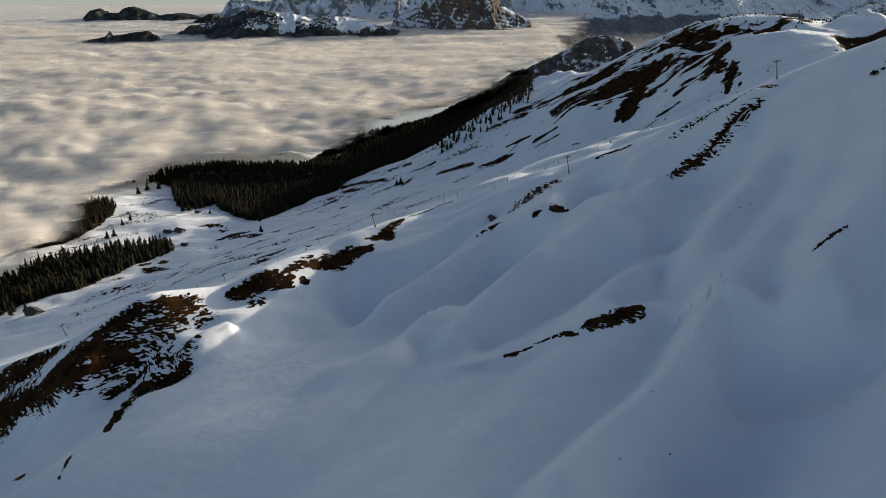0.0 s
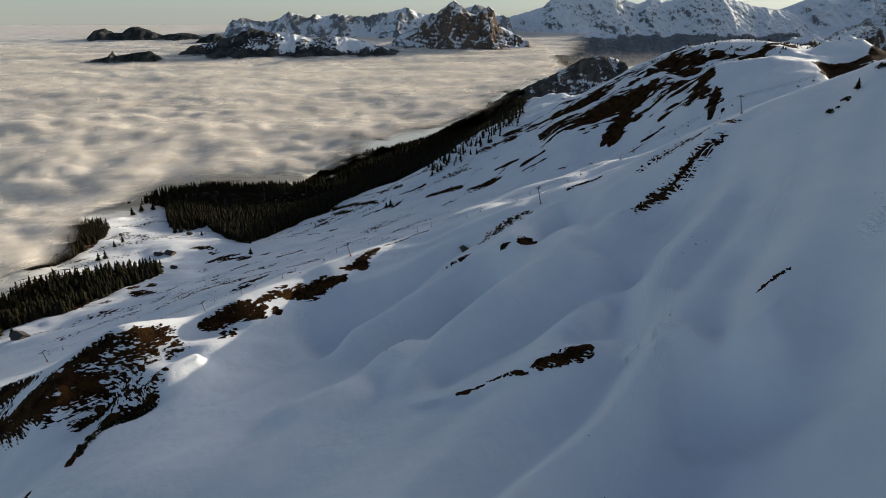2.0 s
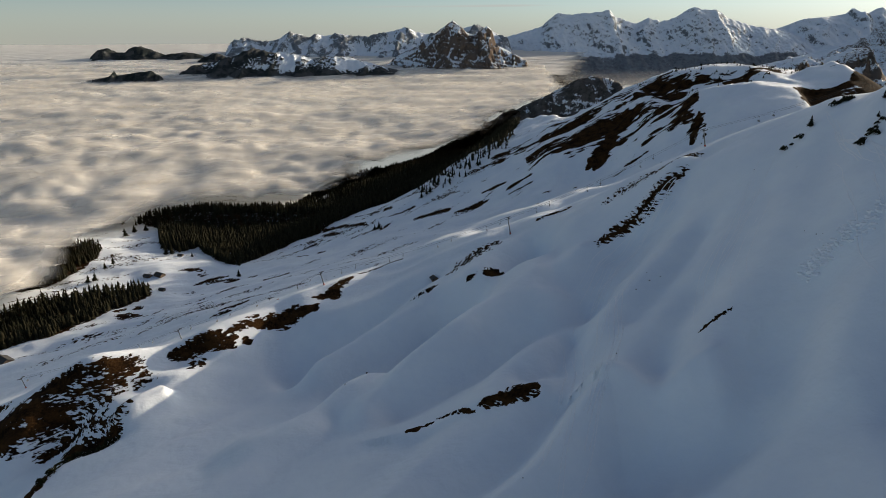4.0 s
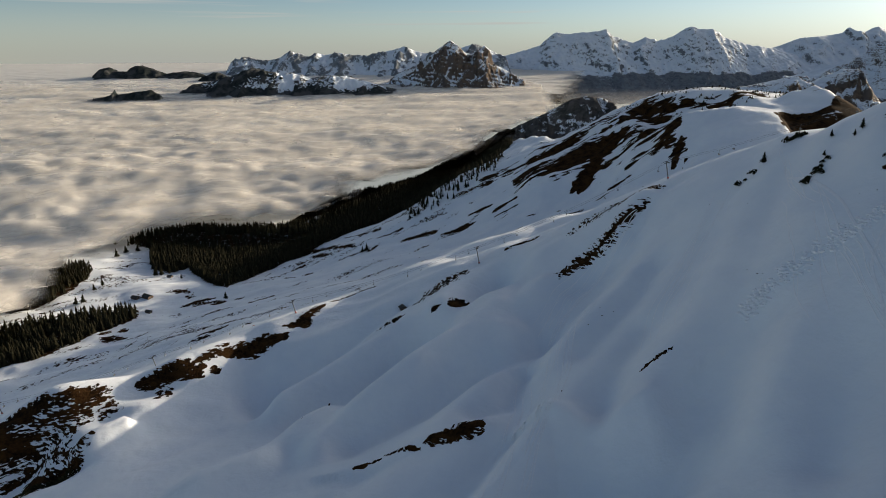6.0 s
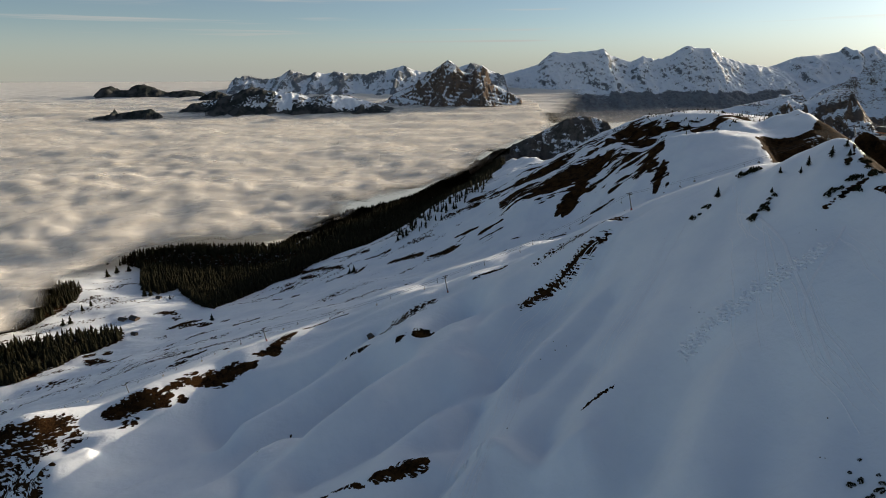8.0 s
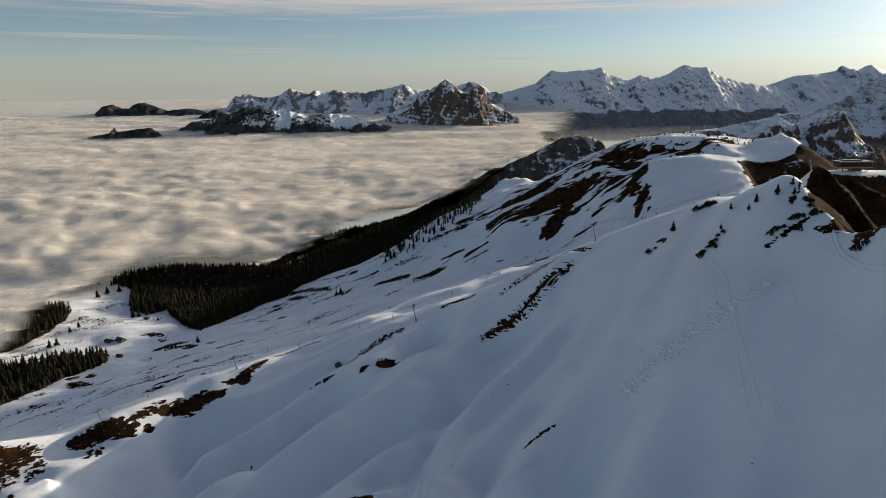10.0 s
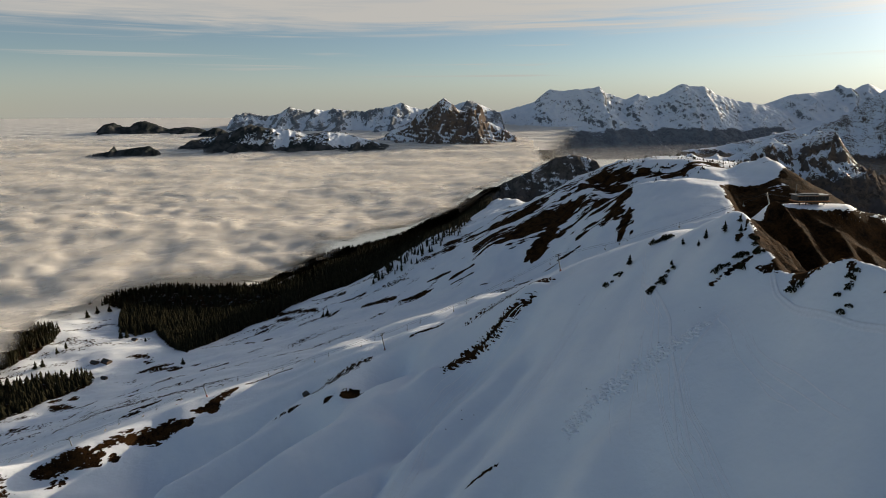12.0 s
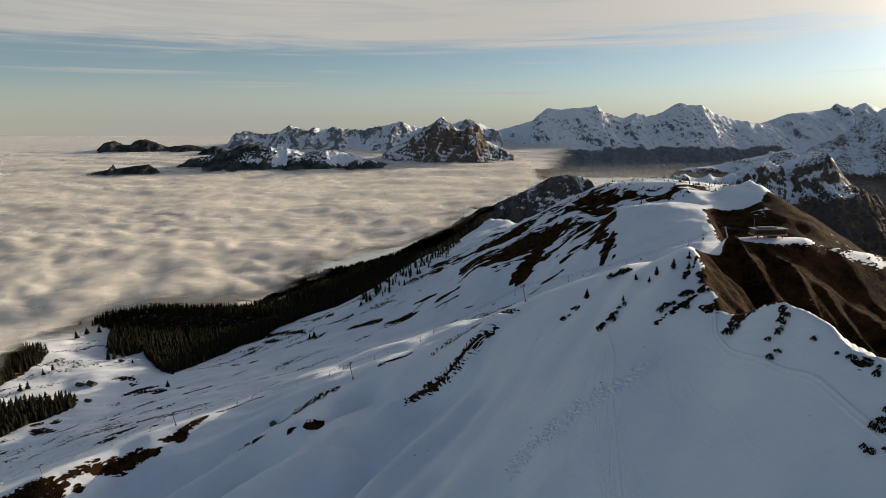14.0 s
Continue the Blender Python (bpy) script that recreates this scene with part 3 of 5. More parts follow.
def bareness(x, y):
    bare = strips(x, y, FACE_BARE + RIB_BARE + LOWER_BARE + BENCH_BARE + SHOULDER_BARE + CLIFF_BARE + HILL_BARE)
    bare = np.maximum(bare, 0.56 * strips(x, y, COMB_BARE))
    gx, gy = x + 26 * waves(x, y, 60, 71), y + 26 * waves(x, y, 60, 72)
    ribs = 0.40 + 0.75 * waves(x * 0.22 + 0.1 * y, y - 0.25 * x, 30, 73) + 0.5 * waves(x * 0.3, y - 0.25 * x, 13, 74) + 0.3 * waves(x, y, 80, 75)
    bare = np.maximum(bare, inside(gx, gy, CRAGS) * ribs)
    past = x - along(CREST, y) + lip_waver(x, y)
    brown = blend(past + 5 * waves(x, y, 9, 16), -2, 6) * blend(-past, -215, -190) * blend(-y, -405, -393) * blend(y, 225, 250)
    a, b = (x - 394) * 0.99 + (y - 402) * 0.1, (y - 402) * 0.99 - (x - 394) * 0.1
    deck = 1 - blend(np.hypot(a / 27, (b + 3) / 8), 0.95, 1.1)
    bare = np.maximum(bare, 1.3 * brown * (1 - deck))
    down, across = 0.85 * x + 0.5 * y, 0.85 * y - 0.5 * x
    streak = waves(down * 0.2, across + 6 * waves(x, y, 50, 47), 34, 41) + 0.6 * waves(down * 0.3, across, 14, 48)
    thin = blend(y, 540, 680) * (0.13 + 0.3 * waves(x, y, 150, 40) + 0.55 * streak)
    smooth = blend(x, 370, 420) * (1 - blend(x, 570, 600)) * blend(y, 780, 830) * (1 - blend(y - 989 + 0.42 * (x - 443), -6, 4))
    thin = thin * (1 - smooth)
    knoll = blend(x, 366, 376) * blend(y, 385, 400) * (1 - blend(y, 440, 470)) * (1 - deck)
    bare = np.maximum(bare, knoll * (0.62 + 0.7 * waves(x, y, 22, 46)))
    fall = blend(x - along(EAST_EDGE, y), -10, 12) * blend(y, 400, 440)
    bare = np.maximum(bare, fall * (1.15 + 0.9 * waves(x, y * 0.4, 60, 43)))
    floor = inside(x, y, MAIN_WOOD) | inside(x, y, LOW_WOOD) | inside(x, y, FOG_WOOD)
    return np.maximum(np.maximum(bare, thin), 0.85 * floor)


def sheet(name, x, y, z, mat, **layers):
    """A grid of points as one smooth mesh; layers are values stored per point."""
    rows, cols = x.shape
    co = np.stack([x, y, z], 2).reshape(-1, 3)
    i = (np.arange(rows - 1)[:, None] * cols + np.arange(cols - 1)[None, :]).ravel()
    quads = np.stack([i, i + 1, i + 1 + cols, i + cols], 1)
    if "thick" in layers:
        quads = quads[np.asarray(layers["thick"]).ravel()[quads].max(1) > -0.4]
    me = bpy.data.meshes.new(name)
    me.vertices.add(len(co))
    me.vertices.foreach_set("co", co.ravel())
    me.loops.add(quads.size)
    me.loops.foreach_set("vertex_index", quads.ravel().astype(np.int32))
    me.polygons.add(len(quads))
    me.polygons.foreach_set("loop_start", np.arange(0, quads.size, 4, dtype=np.int32))
    me.polygons.foreach_set("loop_total", np.full(len(quads), 4, dtype=np.int32))
    me.update()
    me.validate()
    me.polygons.foreach_set("use_smooth", np.ones(len(me.polygons), dtype=bool))
    for key, v in layers.items():
        me.attributes.new(key, "FLOAT", "POINT").data.foreach_set("value", np.asarray(v, np.float32).ravel())
    me.materials.append(mat)
    return new(name, me)


# the mountainside: one sheet, finer towards the near slope
far_r = np.concatenate([[1, 12, 25, 40, 55], np.exp(np.linspace(math.log(70), math.log(2700), 700))])
way_a = np.radians(np.concatenate([np.linspace(-180, -73.5, 46), np.linspace(-72, 72, 980), np.linspace(73.5, 180, 46)]))
gx, gy = 100 + far_r[:, None] * np.sin(way_a)[None, :], -100 + far_r[:, None] * np.cos(way_a)[None, :]
tagged(sheet("ground", gx, gy, ground(gx, gy), M_GROUND, bare=bareness(gx, gy), crag=blend(gy, 800, 900) * blend(gx, 60, 200)),
                   "snow-covered alpine slope with bare brown turf and rock", "mountainside", kind="structure")

# ---- the ranges beyond the cloud: summit heights along each crest ----
ISLES = [(-2043, -48), (-1982, -13), (-1945, -3), (-1905, -27), (-1833, -28), (-1784, 4), (-1737, 7), (-1679, -14), (-1599, -42), (-1556, -35), (-1484, -29), (-1413, -36), (-1343, -57)]
REEF = [(-1633, -147), (-1575, -136), (-1504, -125), (-1487, -97), (-1475, -122), (-1404, -111), (-1313, -100), (-1292, -114), (-1252, -134)]
SPIRE_HILL = [(-1435, -122), (-1374, -85), (-1302, -55), (-1260, -32), (-1222, -35), (-1166, -66), (-1116, -93)]
WOODED_HILL = [(-1313, -143), (-1252, -107), (-1143, -75), (-1020, -48), (-943, -22), (-897, -1), (-852, -16), (-778, -28), (-688, -32), (-599, -56), (-493, -44), (-403, -50), (-314, -74), (-209, -104), (-119, -122)]
NORTH_RANGE = [(-1343, -45), (-1295, -15), (-1223, 37), (-1165, 51), (-1071, 29), (-995, 40), (-909, 88), (-841, 73), (-785, 50), (-727, 76), (-671, 65), (-614, 76), (-557, 72), (-482, 60), (-406, 56), (-349, 71), (-236, 93), (-175, 115), (-104, 89), (-29, 70), (141, 84), (253, 121), (313, 117), (366, 98), (441, 61), (554, 35)]
CLIFF_PEAK = [(-336, -130), (-222, -86), (-173, -42), (-76, -4), (5, 53), (69, 96), (120, 133), (155, 111), (196, 71), (234, 58), (282, 86), (307, 105), (333, 83), (359, 7), (436, -31), (516, -80), (565, -170), (640, -320)]
SOUTH_RANGE = [(335, 14), (453, 41), (571, 71), (726, 117), (784, 167), (833, 204), (900, 193), (997, 200), (1113, 211), (1179, 222), (1223, 180), (1310, 153), (1369, 134), (1445, 172), (1524, 148), (1619, 171), (1694, 220), (1742, 239), (1809, 220), (1894, 223), (1967, 173), (2126, 123), (2322, 92), (2521, 38), (2722, -32), (2925, -110)]
HORN_RANGE = [(2221, 37), (2437, 109), (2592, 164), (2772, 179), (2882, 198), (2910, 230), (2934, 234), (2970, 194), (3041, 202), (3086, 229), (3132, 241), (3187, 217), (3251, 185), (3409, 200), (3603, 239), (3887, 198)]
STRIPED_SLOPE = [(1365, -160), (1580, -141), (1823, -93), (2033, -44), (2181, -2), (2326, 58), (2410, 111), (2494, 165), (2607, 215), (2836, 287), (3073, 286)]
PYRAMID = [(728, -132), (814, -102), (856, -85), (898, -69), (924, -78), (959, -73), (1011, -75), (1069, -54), (1118, -25), (1149, -24), (1172, -48), (1220, -22), (1270, -3), (1320, 2), (1355, -34), (1399, -86), (1457, -142), (1530, -203), (1632, -284)]
ROCK_RIDGE = [(11, -380), (184, -288), (269, -238), (333, -215), (396, -185), (500, -135), (552, -107), (604, -97), (657, -105), (693, -114), (711, -154), (765, -186), (863, -233)]


def mountain(name, crest, y0, foot, depth, back, mat, label, spur=120, seed=1, jag=0.0, bare=0.1, power=1.0, step=9.0, lean=0.0, trees=-999.0, east=9999.0, ribs=0.5, snowy=9999.0, ledge=0.0, fold=0.46):
    """A range whose crest keeps the given summits; spurs and gullies run down to the foot."""
    xs, zs = [p[0] for p in crest], [p[1] for p in crest]
    cols, rows = int((xs[-1] - xs[0]) / step) + 1, int((depth + back) / step) + 1
    x, v = np.meshgrid(np.linspace(xs[0], xs[-1], cols), np.linspace(-depth, back, rows))
    y = y0 + v
    down = np.clip(-v / depth, 0, 1) + np.clip(v / back, 0, 1)
    near = np.minimum(down * 6, 1)
    bend = spur * 0.45 * rough(x, y, spur * 1.6, seed, 3) * near + lean * v
    top = np.interp(x + bend, xs, zs)
    ends = blend(x, xs[0], xs[0] + (xs[-1] - xs[0]) * 0.04) * blend(-x, -xs[-1], -xs[-1] + (xs[-1] - xs[0]) * 0.04)
    high = np.maximum(top - foot, 0)
    folds = ridged(x + 0.2 * spur * waves(x, y, spur * 0.6, seed + 8), y * 0.5, spur, seed + 3, 5, 0.5)
    z = foot + high * (1 - down) ** power
    z = z + near * (1 - down) ** 0.5 * np.minimum(high, 260) * fold * (folds - 0.2)
    z = z + 0.8 * jag * near * ridged(x, y * 0.7, spur * 0.25, seed + 9, 4, 0.6)
    z = z + (1 - near) * jag * 0.4 * rough(x, y, 40, seed + 5, 3)
    z = z + ledge * near * (0.55 + 1.2 * waves(x, y + z, 120, seed + 51)) * np.sin((z + 0.16 * x + 10 * waves(x, y, 160, seed + 50)) * 2 * np.pi / (ledge * 5 + 4))
    z = foot - 40 + (z - foot + 40) * ends
    woods = bare + 0.75 * blend(-z, -trees - 25, -trees + 25) + 0.1 * rough(x, y, spur, seed + 40, 3) + ribs * (blend(folds, 0.12, 0.5) - 0.25) + 0.7 * blend(x, east, east + 60) - 0.5 * blend(x, snowy - 60, snowy + 90)
    return tagged(sheet(name, x, y, z, mat, bare=woods), label, "mountain", kind="structure")


mountain("mountain_isles", ISLES, 3950, -110, 160, 120, M_WOODED, "dark wooded summits standing out of the cloud", 60, 2, 3, 0.62, trees=20)
mountain("mountain_reef", REEF, 3080, -200, 110, 90, M_WOODED, "dark wooded hilltop just above the cloud", 40, 4, 5, 0.75, step=5, trees=0)
mountain("mountain_spire", SPIRE_HILL, 3800, -150, 160, 100, M_WOODED, "grey pointed hill above the cloud", 60, 6, 3, 0.4, step=6, trees=-40)
mountain("mountain_wooded", WOODED_HILL, 3350, -200, 300, 220, M_WOODED, "dark wooded foothill with snowy meadows", 130, 8, 6, 0.66, step=6, trees=-110, snowy=-850)
mountain("mountain_north", NORTH_RANGE, 4250, -140, 450, 140, M_MOUNT, "jagged snowy range beyond the cloud sea", 150, 12, 14, 0.2, step=6, trees=-70)
mountain("mountain_cliff", CLIFF_PEAK, 3600, -230, 300, 200, M_CLIFF, "pyramid peak with brown banded cliffs and snow", 90, 15, 12, 0.22, step=4, trees=-175, ledge=3.4)
mountain("mountain_south", SOUTH_RANGE, 4450, -230, 700, 200, M_MOUNT, "broad snowy high mountains with grey rock faces", 200, 18, 22, 0.0, power=1.45, step=6, trees=-62, fold=0.24)
mountain("mountain_horn", HORN_RANGE, 4650, -120, 600, 150, M_MOUNT, "far snowy range with a rocky horn", 200, 23, 5, 0.0, step=9, trees=-80)
mountain("mountain_striped", STRIPED_SLOPE, 3500, -330, 700, 300, M_CLIFF, "snowy slope banded with dark rock and woods", 180, 27, 10, 0.1, step=7, trees=-165, ledge=4.0)
mountain("mountain_pyramid", PYRAMID, 1950, -330, 420, 300, M_CLIFF, "rocky pyramid summit with snowfields and brown turf", 110, 31, 20, 0.0, step=4, trees=-135, east=1320, ribs=0.6, ledge=2.0)
mountain("mountain_rocks", ROCK_RIDGE, 2350, -460, 420, 300, M_GREY, "grey rock ridge with ledges of snow", 90, 36, 9, 0.46, step=5, trees=-230, ledge=3.5)

# ---- the sea of cloud ----
def cloud_height(x, y):
    """Billows of one size; the sheet rises and its billows shrink towards the horizon."""
    f = (y - 1250) / 3420
    small = np.clip(1 - y / 4720, 0.01, 1.0)
    base = CLOUD_NEAR + (CLOUD_FAR - CLOUD_NEAR) * np.maximum(f, 0)
    sx, sy = x / small, y / small
    wx, wy = sx + 90 * waves(sx, sy, 420, 61), sy + 90 * waves(sx, sy, 420, 62)
    near = 1 - blend(y, 2600, 3900)

    def dome(size, seed):
        return np.sqrt(waves(wx, wy, size, seed) ** 2 + 0.012) - 0.11

    puff = 38 * rough(wx, wy, 1100, 50, 2) + 37 * dome(285, 52) + near * (33 * dome(140, 53) + 11 * dome(70, 54) * (1 - blend(y, 1900, 2700)))
    return base + small * (puff - 12)


c_y = np.concatenate([np.linspace(700, 2400, 300), np.linspace(2406, 4690, 200)])
c_f = np.linspace(-1, 1, 420)
cx, cy = 90 + c_f[None, :] * (c_y[:, None] * 0.86 + 150), np.repeat(c_y[:, None], 420, 1)
off, side = beside(cx, cy, SHORE)
lap = off * -side + 45 * blend(cy, 1400, 1500) * (1 - blend(cy, 2000, 2200))
# the cloud banks up where it meets the mountainside
cz = cloud_height(cx, cy) + 17 * np.exp(-((lap / 210) ** 2)) * (1 - blend(cy, 2300, 3000))
deep = cz - ground(cx, cy, False) + 8 * blend(cy, 1450, 1550) * (1 - blend(cy, 2000, 2200))
cloud_thick = np.minimum(np.clip(deep / 17.0, -1.0, 1.9), (lap + 50) / 60.0) - 0.38
cloud_thick = np.where(cy > 3200, np.maximum(cloud_thick, 1.2 - 2.2 * blend(cx - (600 + (cy - 3300) * 0.3), -100, 400)), cloud_thick)
tagged(sheet("cloud_sea", cx, cy, cz, M_CLOUD, thick=cloud_thick), "sea of soft cream-grey cloud filling the valley", "cloud", kind="stuff")


# thin veils over the top of it, which soften the billows
for veil, (veil_up, veil_thick) in enumerate(((6, 0.58), (13, 0.44), (22, 0.28))):
    vz = cz * 0.9 + 0.1 * (CLOUD_NEAR + (CLOUD_FAR - CLOUD_NEAR) * (cy - 1250) / 3420) + veil_up * np.clip(1 - cy / 4720, 0.03, 1)
    vt = veil_thick + 0.45 * rough(cx * 0.8, cy * 1.4, 420, 91 + veil, 3)
    vt = np.minimum(vt, np.minimum((lap + 60) / 130.0, deep / 45.0) - 0.3) - blend(cy, 3300, 4200)
    tagged(sheet("cloud_veil", cx[::2, ::2], cy[::2, ::2], vz[::2, ::2], M_CLOUD, thick=vt[::2, ::2]), "thin veil drifting over the cloud sea", "cloud", kind="stuff")

# mist that creeps up over the far end of the forest
mist_x, mist_y = np.meshgrid(np.linspace(-420, 330, 120), np.linspace(1330, 2350, 150))
mist_floor = CLOUD_NEAR + (CLOUD_FAR - CLOUD_NEAR) * (mist_y - 1250) / 3420
off, side = beside(mist_x, mist_y, SHORE)
for mist_up, mist_thick in ((16, 0.42), (30, 0.34)):
    mist_z = np.maximum(mist_floor + 10, ground(mist_x, mist_y, False) + 14) + mist_up + 10 * rough(mist_x, mist_y, 160, 95, 3)
    fade = mist_thick + 0.3 * rough(mist_x, mist_y, 220, 96 + mist_up, 3) - 0.9 * blend(off * side, 10, 170)
    fade = fade - 0.7 * (1 - blend(mist_y, 1390, 1520)) - 0.6 * blend(mist_y, 2100, 2330) - 0.6 * (1 - blend(mist_x, -400, -250)) - 0.9 * (1 - blend(off * side, -50, 20))
    tagged(sheet("mist", mist_x, mist_y, mist_z, M_CLOUD, thick=fade), "thin grey mist drifting over the dark forest", "mist", kind="stuff")

# thin haze that lies in the valley before the high range
M_HAZE = cloud_material("valley haze", 0.15)


def haze(up, thick):
    hx, hy = np.meshgrid(np.linspace(150, 2600, 60), np.linspace(2350, 4300, 60))
    hz = -262 + 0.035 * (hy - 2600) + up + 0 * hx
    edge = blend(hx, 150, 600) * blend(-hx, -2600, -2000) * blend(hy, 2350, 2800)
    return tagged(sheet("valley_haze", hx, hy, hz, M_HAZE, thick=thick * edge - 0.5 * (1 - edge)), "thin grey haze lying in the far valley", "haze", kind="stuff")


for haze_up, haze_thick in ((0, 0.3), (22, 0.27), (46, 0.24), (72, 0.2)):
    haze(haze_up, haze_thick)
# ---- woods ----
def fir_points(rng, tall, wide, tiers, sides):
    """Vertices and triangles of a fir's crown: ragged skirts of boughs, one above another."""
    co, tris = [], []
    for k in range(tiers):
        f = k / tiers
        low, top = tall * (0.08 + 0.86 * f), tall * min(1.0, 0.08 + 0.86 * f + 1.5 / tiers)
        rad = wide * (1 - f) ** 0.75 * (0.65 + 0.6 * rng.random())
        ox, oy = 0.22 * rad * rng.uniform(-1, 1), 0.22 * rad * rng.uniform(-1, 1)
        start, turn = len(co), rng.random() * 6.28
        for s in range(sides * 2):
            a = turn + math.pi * s / sides
            r = rad * ((0.65 + 0.6 * rng.random()) if s % 2 == 0 else 0.5)
            co.append((ox + r * math.cos(a), oy + r * math.sin(a), low + (rng.uniform(-0.35, 0.15) if s % 2 == 0 else 0.3) * tall / tiers))
        co.append((0.05 * rad * math.cos(turn), 0.05 * rad * math.sin(turn), top))
        tip = len(co) - 1
        for s in range(sides * 2):
            tris.append((start + s, start + (s + 1) % (sides * 2), tip))
    return np.array(co), np.array(tris)


def mesh_of(name, co, faces, mat, smooth=False):
    me = bpy.data.meshes.new(name)
    me.from_pydata([tuple(c) for c in co], [], [tuple(int(i) for i in f) for f in faces])
    me.materials.append(mat)
    if smooth:
        me.polygons.foreach_set("use_smooth", np.ones(len(me.polygons), dtype=bool))
    me.update()
    return me


def wood(name, poly, spacing, tall, label, seed):
    """Many firs as one thing, standing on the ground inside an outline."""
    rng = random.Random(seed)
    kinds = [fir_points(rng, 1.0, 0.22 + 0.07 * rng.random(), 5, 4) for _ in range(6)]
    xs, ys = [p[0] for p in poly], [p[1] for p in poly]
    px, py = np.meshgrid(np.arange(min(xs), max(xs), spacing), np.arange(min(ys), max(ys), spacing))
    nr = np.random.RandomState(seed)
    px, py = px.ravel() + nr.uniform(-0.9, 0.9, px.size) * spacing, py.ravel() + nr.uniform(-0.9, 0.9, py.size) * spacing
    keep = inside(px, py, poly)
    px, py = px[keep], py[keep]
    pz = ground(px, py)
    cos, tris, base = [], [], 0
    for x, y, z in zip(px, py, pz):
        c, t = kinds[rng.randrange(6)]
        h = tall * (0.6 + 0.55 * rng.random())
        a = rng.random() * 6.28
        r = np.array([[math.cos(a), -math.sin(a), 0], [math.sin(a), math.cos(a), 0], [0, 0, 1]])
        cos.append((c * h) @ r.T + (x, y, z - 0.4))
        tris.append(t + base)
        base += len(c)
    co, tr = np.concatenate(cos), np.concatenate(tris)
    me = bpy.data.meshes.new(name)
    me.vertices.add(len(co))
    me.vertices.foreach_set("co", co.ravel())
    me.loops.add(tr.size)
    me.loops.foreach_set("vertex_index", tr.ravel().astype(np.int32))
    me.polygons.add(len(tr))
    me.polygons.foreach_set("loop_start", np.arange(0, tr.size, 3, dtype=np.int32))
    me.polygons.foreach_set("loop_total", np.full(len(tr), 3, dtype=np.int32))
    me.update()
    me.materials.append(M_FIR)
    return tagged(new(name, me), label, "forest", kind="stuff")


wood("forest", MAIN_WOOD, 6.2, 20, "dense dark fir forest below the snowy bench", 1)
wood("forest", LOW_WOOD, 6.4, 18, "dark fir wood on the lower slope", 2)
wood("forest", FOG_WOOD, 6.6, 18, "dark fir wood half sunk in the cloud", 3)
wood("forest", EDGE_WOOD, 15, 17, "scattered dark firs along the forest edge", 4)

# ---- things on the mountainside ----
M_STEEL = plain("galvanised steel", (0.22, 0.22, 0.22), 0.5, 0.7, 2.0, 0.2)
M_DARK = plain("dark painted steel", (0.03, 0.03, 0.032), 0.5, 0.2, 3.0, 0.3)
M_RED = plain("red padding", (0.35, 0.03, 0.025), 0.8, 0, 3.0, 0.2)
M_TIMBER = plain("weathered timber", (0.10, 0.07, 0.05), 0.85, 0, 5.0, 0.4)
M_LARCH = plain("larch cladding", (0.40, 0.17, 0.07), 0.7, 0, 4.0, 0.25)
M_ROOF = plain("grey shingle roof", (0.045, 0.043, 0.04), 0.9, 0, 3.0, 0.3)
M_CONCRETE = plain("concrete", (0.35, 0.34, 0.32), 0.9, 0, 2.0, 0.2)
M_ORANGE = plain("orange plastic", (0.55, 0.16, 0.04), 0.6, 0, 3.0, 0.15)
M_GLASS, g_n, g_l, g_b = material("dark window glass", 0.35)
g_b.inputs["Base Color"].default_value = (0.012, 0.013, 0.015, 1)
g_b.inputs["Specular IOR Level"].default_value = 0.15
M_PACKED = plain("packed snow", (0.80, 0.82, 0.86), 0.7, 0, 0.8, 0.06)
M_STONE = plain("dark limestone", (0.05, 0.045, 0.04), 0.9, 0, 2.0, 0.4)
M_BUSH = foliage("dwarf pine", (0.008, 0.011, 0.006), (0.032, 0.030, 0.015))


def ground_at(x, y):
    return float(ground(np.array([x]), np.array([y]))[0])


def empty(name, at, turn=0.0, scale=1.0):
    ob = new(name)
    ob.location, ob.rotation_euler, ob.scale = at, (0, 0, turn), (scale, scale, scale)
    return ob


def part(name, bm, mat, parent, label=""):
    """One mesh object under a thing or a part of it."""
    me = bpy.data.meshes.new(name)
    bm.to_mesh(me)
    bm.free()
    me.materials.append(mat)
    ob = new(name, me)
    ob.parent = parent
    return tagged(ob, label)


def box(size, at, bevel=0.03, m=None, bm=None):
    bm = bm or bmesh.new()
    got = bmesh.ops.create_cube(bm, size=1.0)["verts"]
    bmesh.ops.scale(bm, vec=size, verts=got)
    if bevel:
        edges = list({e for v in got for e in v.link_edges})
        got = list({v for f in bmesh.ops.bevel(bm, geom=edges, offset=bevel, segments=1, affect="EDGES")["faces"] for v in f.verts} | {v for v in got if v.is_valid})
    bmesh.ops.transform(bm, matrix=Matrix.Translation(at) @ (m or Matrix.Identity(4)), verts=got)
    return bm


def rod(a, b, r0, r1=None, sides=8, bm=None):
    bm = bm or bmesh.new()
    a, b = Vector(a), Vector(b)
    d = b - a
    got = bmesh.ops.create_cone(bm, cap_ends=True, segments=sides, radius1=r0, radius2=r0 if r1 is None else r1, depth=d.length)["verts"]
    bmesh.ops.transform(bm, matrix=Matrix.Translation((a + b) / 2) @ d.to_track_quat("Z", "Y").to_matrix().to_4x4(), verts=got)
    return bm


